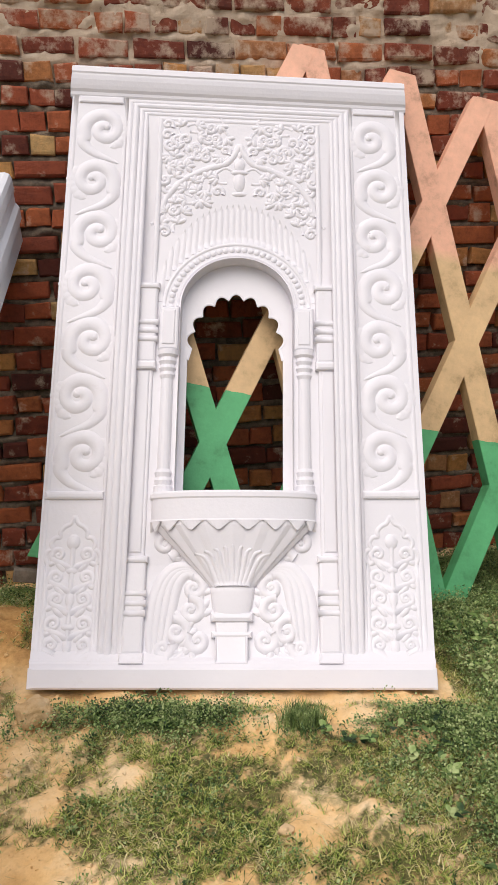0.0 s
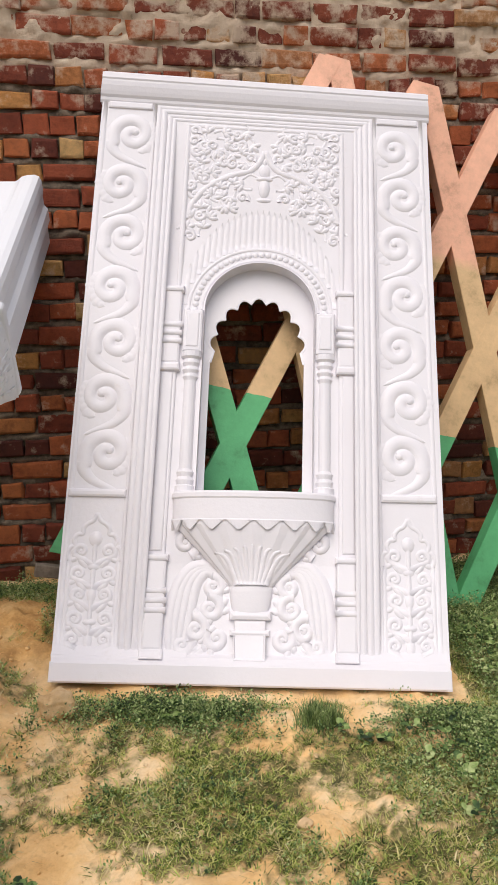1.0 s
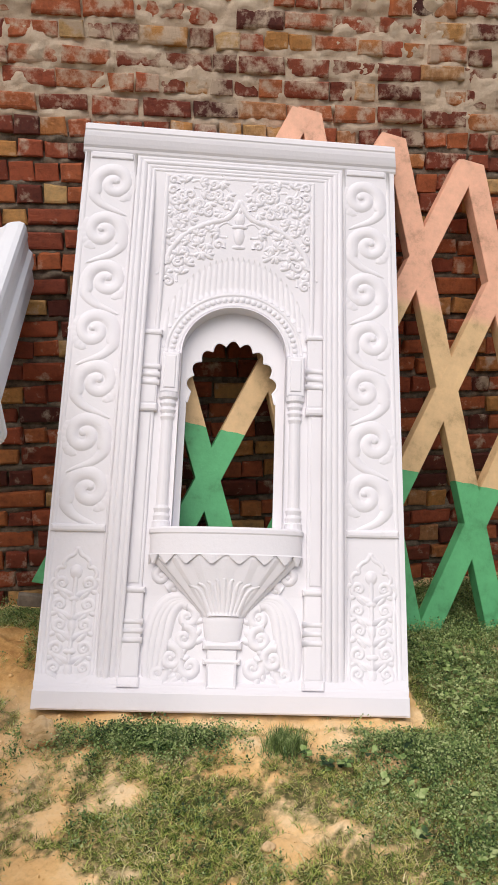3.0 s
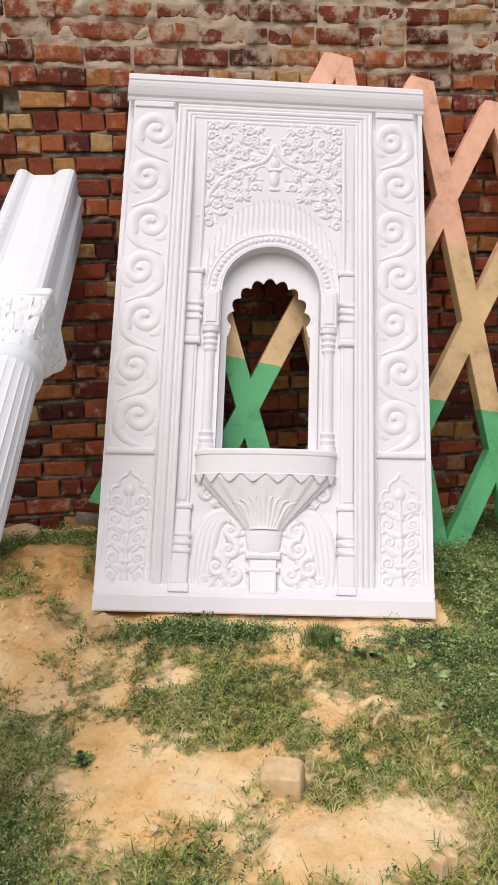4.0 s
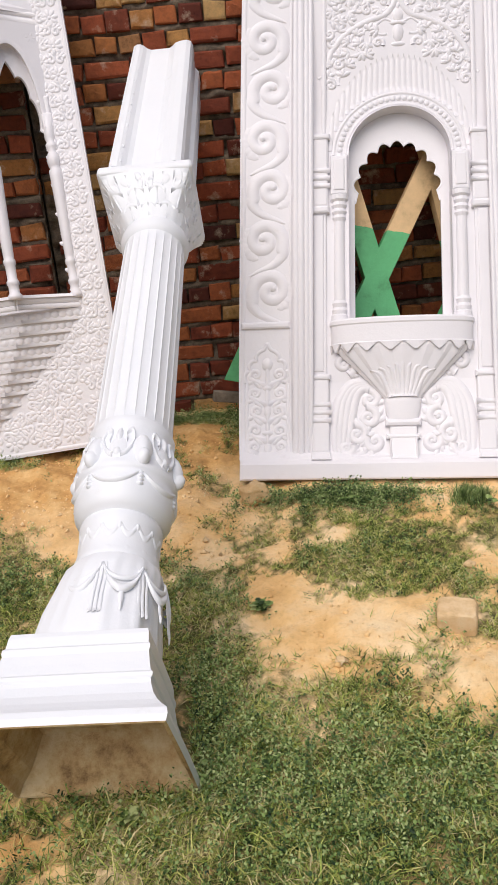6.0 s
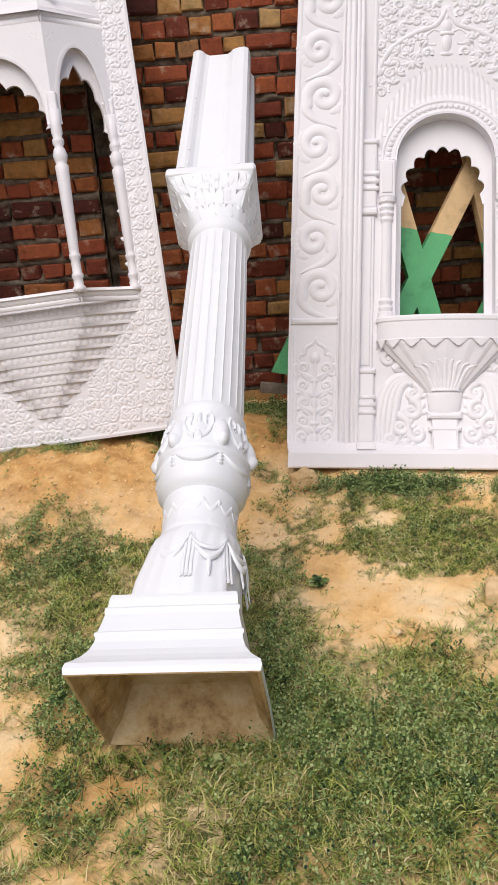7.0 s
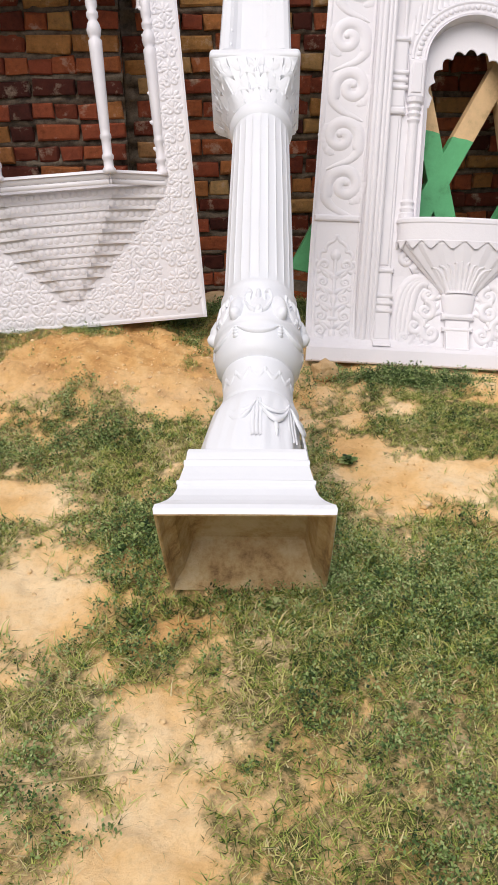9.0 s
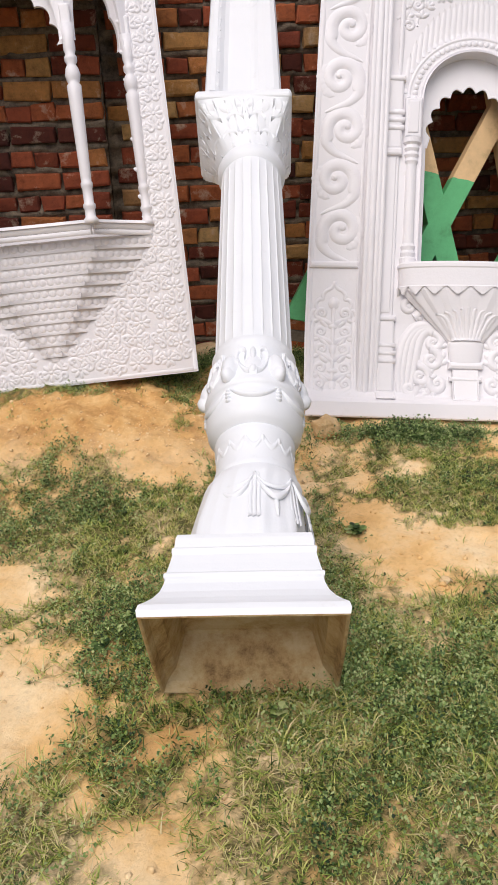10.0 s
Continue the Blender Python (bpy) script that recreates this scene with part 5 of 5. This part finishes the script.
def build_cover():
    rng = np.random.default_rng(4)
    box_ = (-2.4, 1.75, -2.7, 0.95)

    def base(x, y):
        c = cover(x, y)
        inside = ((np.abs(x + 1.13) < 0.21) & (y > -1.63) & (y < -1.3)) | (c < 0.22)
        return np.where(inside, 0, c)

    # short turf
    x, y = scatter(rng, 1100000, *box_, lambda x, y: base(x, y) ** 1.3 * np.clip(cloud(x, y, 38, 41, 2) * 2.4 - 0.55, 0.05, 1))
    thin = 1 - 0.28 * np.clip((-1.75 - y) / 0.3, 0, 1)
    k = rng.uniform(0, 1, len(x)) < thin
    x, y = x[k], y[k]
    tall = np.clip((-1.15 - y) / 0.5, 0, 1) * np.clip((y + 2.2) / 0.4, 0, 1)
    h = (0.006 + 0.014 * rng.uniform(0, 1, len(x)) ** 1.5) * (0.35 + 0.8 * cloud(x, y, 5, 21) + 0.7 * cloud(x, y, 38, 41, 2)) * (1 + 0.6 * tall)
    blades("turf", "short dense green turf with yellowing patches", x, y, h, rng.uniform(0.0025, 0.0055, len(x)), rng.uniform(0.4, 2.2, len(x)), rng, GRASS, True)
    # longer tufts
    x, y = scatter(rng, 80000, *box_, lambda x, y: base(x, y) ** 2 * np.clip((cloud(x, y, 3.3, 55) - 0.42) * 4 + np.clip((-1.3 - y) / 0.4, 0, 0.8) * np.clip((y + 2.05) / 0.25, 0, 1) - 0.7 * np.clip((-1.8 - y) / 0.3, 0, 1), 0, 1))
    x, y = np.repeat(x, 4), np.repeat(y, 4)
    x, y = x + rng.normal(0, 0.008, len(x)), y + rng.normal(0, 0.008, len(x))
    h = rng.uniform(0.014, 0.042, len(x)) * (0.8 + 0.6 * np.clip((-1.2 - y) / 0.6, 0, 1) * np.clip((y + 2.2) / 0.3, 0, 1))
    blades("long_grass", "longer loose grass blades in tufts", x, y, h, rng.uniform(0.0024, 0.0046, len(x)), rng.uniform(0.6, 2.0, len(x)), rng, GRASS)
    # one bright tuft below the panel
    x, y = rng.normal(0.17, 0.03, 1600), rng.normal(-0.385, 0.024, 1600)
    blades("grass_tuft", "fresh dark green grass tuft on bare soil", x, y, rng.uniform(0.03, 0.085, 1600), np.full(1600, 0.0024), rng.uniform(0.1, 0.7, 1600), rng, WEED)
    # dry straw
    x, y = scatter(rng, 46000, *box_, lambda x, y: np.clip(cover(x, y), 0.05, 0.6) * np.clip((cloud(x, y, 2.7, 77) - 0.45) * 5 + 0.9 * np.clip((-1.6 - y) / 0.3, 0, 1), 0.05, 1))
    blades("dry_straw", "thin dry straw stalks lying among grass", x, y, rng.uniform(0.012, 0.04, len(x)), np.full(len(x), 0.0016), rng.uniform(1.0, 2.6, len(x)), rng, STRAW)

    # small-leaved weeds
    def weedy(x, y):
        right = np.clip((x - 0.40) / 0.2, 0, 1) * np.clip((y + 1.2) / 0.25, 0, 1)
        strip = np.exp(-((y + 0.30 + 0.12 * x) / 0.10) ** 2) * (np.abs(x) < 0.75) * 0.8
        left = np.exp(-(((x + 1.62) / 0.25) ** 2) - (((y + 0.68) / 0.15) ** 2)) * 0.7 + np.exp(-(((x + 1.45) / 0.14) ** 2) - (((y + 1.35) / 0.22) ** 2)) * 0.9
        beside = np.exp(-(((x + 0.86) / 0.10) ** 2) - (((y + 1.40) / 0.28) ** 2)) + 0.8 * np.exp(-(((x + 0.62) / 0.20) ** 2) - (((y + 1.62) / 0.16) ** 2))
        front = np.clip((-1.35 - y) / 0.3, 0, 1) * np.clip((x + 1.0) / 0.2, 0, 1) * np.exp(-(((x + 0.5) / 0.45) ** 2) - (((y + 1.75) / 0.35) ** 2)) * 0.55
        back = np.clip((y - 0.35) / 0.2, 0, 1) * 0.6
        spots = np.clip((cloud(x, y, 6.0, 99) - 0.5) * 5, 0, 1) * (0.5 - 0.4 * np.exp(-(((x + 0.2) / 0.4) ** 2) - (((y + 0.85) / 0.35) ** 2)))
        return np.clip(right + strip + left + beside + front + back + spots, 0, 1)

    x, y = scatter(rng, 120000, *box_, lambda x, y: weedy(x, y) * (base(x, y) > 0.2) * (0.25 + 0.75 * base(x, y)))
    fx = np.concatenate((rng.normal(-0.27, 0.12, 1300), rng.normal(0.55, 0.10, 500)))
    fy = -0.275 - 0.178 * fx - np.abs(rng.normal(0, 0.055, len(fx))) - 0.05 * (fx > 0.0)
    x, y = np.concatenate((x, fx)), np.concatenate((y, fy))
    m = 9
    k = (np.abs(x) > 0.8) | (y < -0.245 - 0.178 * x) | (y > 0.2)
    x, y = x[k], y[k]
    hh = np.repeat(rng.uniform(0.012, 0.06, len(x)) * (0.6 + 0.8 * weedy(x, y)), m)
    x, y = np.repeat(x, m), np.repeat(y, m)
    up = rng.uniform(0.15, 1, len(x))
    x, y = x + rng.normal(0, 0.010, len(x)), y + rng.normal(0, 0.010, len(x))
    leaves("weeds", "low leafy green weeds spreading over soil", x, y, ground_np(x, y) + hh * up, rng.uniform(0.004, 0.0125, len(x)), rng, WEED, 1.2)
    # broad-leaved plants on the overgrown side and a few single ones
    bx, by = scatter(rng, 900, 0.42, 1.9, -1.15, 0.2, lambda x, y: np.clip((cloud(x, y, 3, 12) - 0.35) * 3, 0, 1))
    ex = np.array([-0.30, -0.26, -0.77, -0.74, -1.07, -0.70, -0.705, 0.62, -1.5, -1.42, -0.695, 0.28, 0.33, 0.22])
    ey = np.array([-0.32, -0.33, -1.63, -1.60, -1.72, -0.945, -0.95, -0.6, -1.42, -1.30, -0.94, -0.50, -0.52, -0.47])
    k = (cover(bx, by) > 0.05) & ((bx > 0.82) | (by < -0.36 - 0.178 * bx))
    bx, by = bx[k], by[k]
    bx, by = np.concatenate((bx, np.repeat(ex, 4))), np.concatenate((by, np.repeat(ey, 4)))
    m = 4
    hz = np.repeat(np.where(np.arange(len(bx)) < len(bx) - 4 * len(ex), rng.uniform(0.015, 0.06, len(bx)), rng.uniform(0.008, 0.028, len(bx))), m)
    bx, by = np.repeat(bx, m) + rng.normal(0, 0.007, len(bx) * m), np.repeat(by, m) + rng.normal(0, 0.007, len(bx) * m)
    leaves("broad_weeds", "broad oval-leaved green weeds beside the panel", bx, by, ground_np(bx, by) + hz, rng.uniform(0.018, 0.036, len(bx)), rng, WEED, 0.6)


build_cover()
gco = np.array([(v[0], v[1]) for v in gv])
near_ = (gco[:, 0] > -3.2) & (gco[:, 0] < 2.6) & (gco[:, 1] > -3.4) & (gco[:, 1] < 1.2)
# plant cover drives both the mossy film and the shade painted under blades
moss_shade = np.where(near_, cover(np.clip(gco[:, 0], -4, 4), np.clip(gco[:, 1], -4, 4)), 0.95)
fresh = np.array([heap_share(x, y) for x, y in gco])
ground.data.attributes.new("fresh", "FLOAT", "POINT").data.foreach_set("value", fresh.astype(np.float32))
ground.data.attributes.new("moss_shade", "FLOAT", "POINT").data.foreach_set("value", np.clip(moss_shade * (1.1 - 0.3 * np.clip((-1.7 - gco[:, 1]) / 0.3, 0, 1)), 0, 1).astype(np.float32))


# ---- stones and clods ----
def stone_mesh(seed, sx, sy, sz, rough, mat, sub=3, flat=0.0):
    bm = bmesh.new()
    bmesh.ops.create_icosphere(bm, subdivisions=sub, radius=1)
    for v in bm.verts:
        d = v.co.normalized()
        k = 1 + rough * noise.fractal(d * 1.3 + Vector((seed * 3.1, 0, 0)), 1.0, 2.0, 4)
        c = d * k
        if flat:
            c = Vector([math.copysign(abs(q) ** (1 - flat), q) for q in c])
        v.co = Vector((c.x * sx, c.y * sy, c.z * sz))
    me = bpy.data.meshes.new("stone")
    bm.to_mesh(me)
    bm.free()
    me.materials.append(mat)
    me.shade_smooth()
    return me


def make_stone():
    m, n, l, b = material("pale_stone", 0.9)
    v = coords(n, l)
    c = ramp(n, l, noise_tex(n, l, v, 14, 8, 0.65), [(0.3, (0.56, 0.36, 0.17)), (0.5, (0.74, 0.53, 0.30)), (0.75, (0.84, 0.68, 0.46))])
    l.new(c, b.inputs["Base Color"])
    bump(n, l, b, noise_tex(n, l, v, 50, 8, 0.7), 0.8, 0.006)
    return m


STONE = make_stone()
CLOD = make_mortar("dry_earth", [(0.3, (0.56, 0.33, 0.14)), (0.45, (0.80, 0.53, 0.26)), (0.65, (0.90, 0.66, 0.38))])


def put_stone(name, label, x, y, me, lift, rz=0, tilt=0):
    ob = new(name, me)
    ob.matrix_world = pose(x, y, ground_top(x, y) + lift, tilt, 0, rz)
    return tagged(ob, label, "stone")


put_stone("clod", "rough lump of dry sandy earth by the panel", -0.655, -0.225, stone_mesh(1, 0.056, 0.045, 0.046, 0.35, CLOD, 4, 0.2), 0.044, 20)
put_stone("stone_block", "pale broken squared stone lying on grass", -0.135, -1.15, stone_mesh(2, 0.058, 0.045, 0.042, 0.26, STONE, 4, 0.72), 0.030, -20, 8)
put_stone("upright_stone", "small pale stone standing at the grass edge", 0.185, -1.50, stone_mesh(3, 0.017, 0.02, 0.03, 0.2, STONE, 4, 0.5), 0.02, 30)
put_stone("upright_stone", "small pale stone standing at the grass edge", 0.225, -1.475, stone_mesh(5, 0.02, 0.02, 0.026, 0.3, STONE, 4, 0.4), 0.016, 70)
put_stone("pale_stone", "flat whitish stone at the foot of the wall", -1.08, 0.80, stone_mesh(4, 0.10, 0.06, 0.04, 0.2, STONE, 4, 0.2), 0.04, 15)
rs = random.Random(21)
peb = [stone_mesh(10 + k, 0.011, 0.009, 0.009, 0.6, STONE, 3) for k in range(4)]
spots = [(-0.50, -1.25, 1.5), (0.01, -0.83, 1.8), (-1.02, -0.84, 1.9), (-0.72, -0.45, 1.2), (-0.86, -0.5, 1.3), (0.2, -1.58, 2.0), (-1.62, -1.46, 1.8)]
spots += [(rs.uniform(-1.9, 0.5), rs.uniform(-2.3, -0.1), rs.uniform(0.35, 0.8)) for _ in range(60)]
for x, y, s in spots:
    if abs(x + 1.13) < 0.26 and y < -1.3:
        continue
    ob = put_stone("pebble", "small pale pebble on the soil", x, y, rs.choice(peb), 0.002 * s, rs.uniform(0, 360))
    ob.scale = (s, s, s * 0.8)
    ob["group"] = "scattered pebbles"


# crumbs of dry soil on the bare patches
def build_crumbs():
    rng = np.random.default_rng(17)
    x, y = scatter(rng, 40000, -2.2, 0.9, -2.6, 0.4, lambda x, y: np.clip(0.6 - cover(x, y), 0, 1) * np.clip((cloud(x, y, 4, 61) - 0.45) * 3 + 0.5 * ((x < -0.75) & (y > -0.8)), 0.05, 1))
    bm = bmesh.new()
    bmesh.ops.create_icosphere(bm, subdivisions=1, radius=1)
    base = np.array([v.co for v in bm.verts])
    tri = np.array([[v.index for v in f.verts] for f in bm.faces])
    bm.free()
    n = len(x)
    s = 0.0018 + 0.008 * rng.uniform(0, 1, n) ** 8
    v = base[None] * s[:, None, None] * rng.uniform(0.6, 1.3, (n, 1, 3)) + rng.normal(0, 0.3, (n, len(base), 3)) * s[:, None, None]
    v = v + np.stack((x, y, ground_np(x, y) + s * 0.15), 1)[:, None]
    t = tri[None] + (np.arange(n) * len(base))[:, None, None]
    tagged(new("soil_crumbs", raw_mesh("soil_crumbs", v.reshape(-1, 3), t.reshape(-1, 3), 3, SOIL)), "loose crumbs of dry sandy soil", "soil", kind="stuff")


build_crumbs()


# ---- a dry twig and a weathered offcut ----
def twig(points, r, label):
    vs = []
    n = 7
    pts = smooth_path(points, 30)
    for k, p in enumerate(pts):
        d = Vector(pts[min(k + 1, 29)]) - Vector(pts[max(k - 1, 0)])
        d.normalize()
        a = d.orthogonal().normalized()
        b = d.cross(a)
        q = r * (1 - 0.6 * k / 29)
        vs.append([tuple(Vector(p) + a * q * math.cos(2 * math.pi * i / n) + b * q * math.sin(2 * math.pi * i / n)) for i in range(n)])
    me = mesh_from("twig", *loft(vs), STRAW, True)
    return tagged(new("twig", me), label, "twig")


def gp(x, y, lift=0.006):
    return (x, y, ground_top(x, y) + lift)


twig([gp(-1.80, -2.20), gp(-1.64, -2.21, 0.016), gp(-1.52, -2.20, 0.010), gp(-1.42, -2.20)], 0.0035, "thin dry twig lying on bare soil")
twig([gp(-1.20, -1.74), gp(-1.13, -1.80, 0.012), gp(-1.02, -1.82), gp(-0.96, -1.86)], 0.002, "thin dry stalk in front of the hollow base")


def make_old_wood():
    m, n, l, b = material("weathered_wood", 0.85)
    v = coords(n, l)
    c = ramp(n, l, noise_tex(n, l, v, 20, 8, 0.7), [(0.3, (0.10, 0.08, 0.06)), (0.7, (0.28, 0.23, 0.18))])
    l.new(c, b.inputs["Base Color"])
    bump(n, l, b, noise_tex(n, l, v, 60, 6), 0.6, 0.005)
    return m


bm = box(-0.16, 0.16, -0.02, 0.02, -0.025, 0.025, 0.004)
offcut = tagged(part("wood_offcut", bm, make_old_wood(), None), "grey weathered timber offcut under the trellis end", "timber")
offcut.matrix_world = pose(-0.62, 0.50, ground_top(-0.62, 0.5) + 0.19, 0, 12, 8)
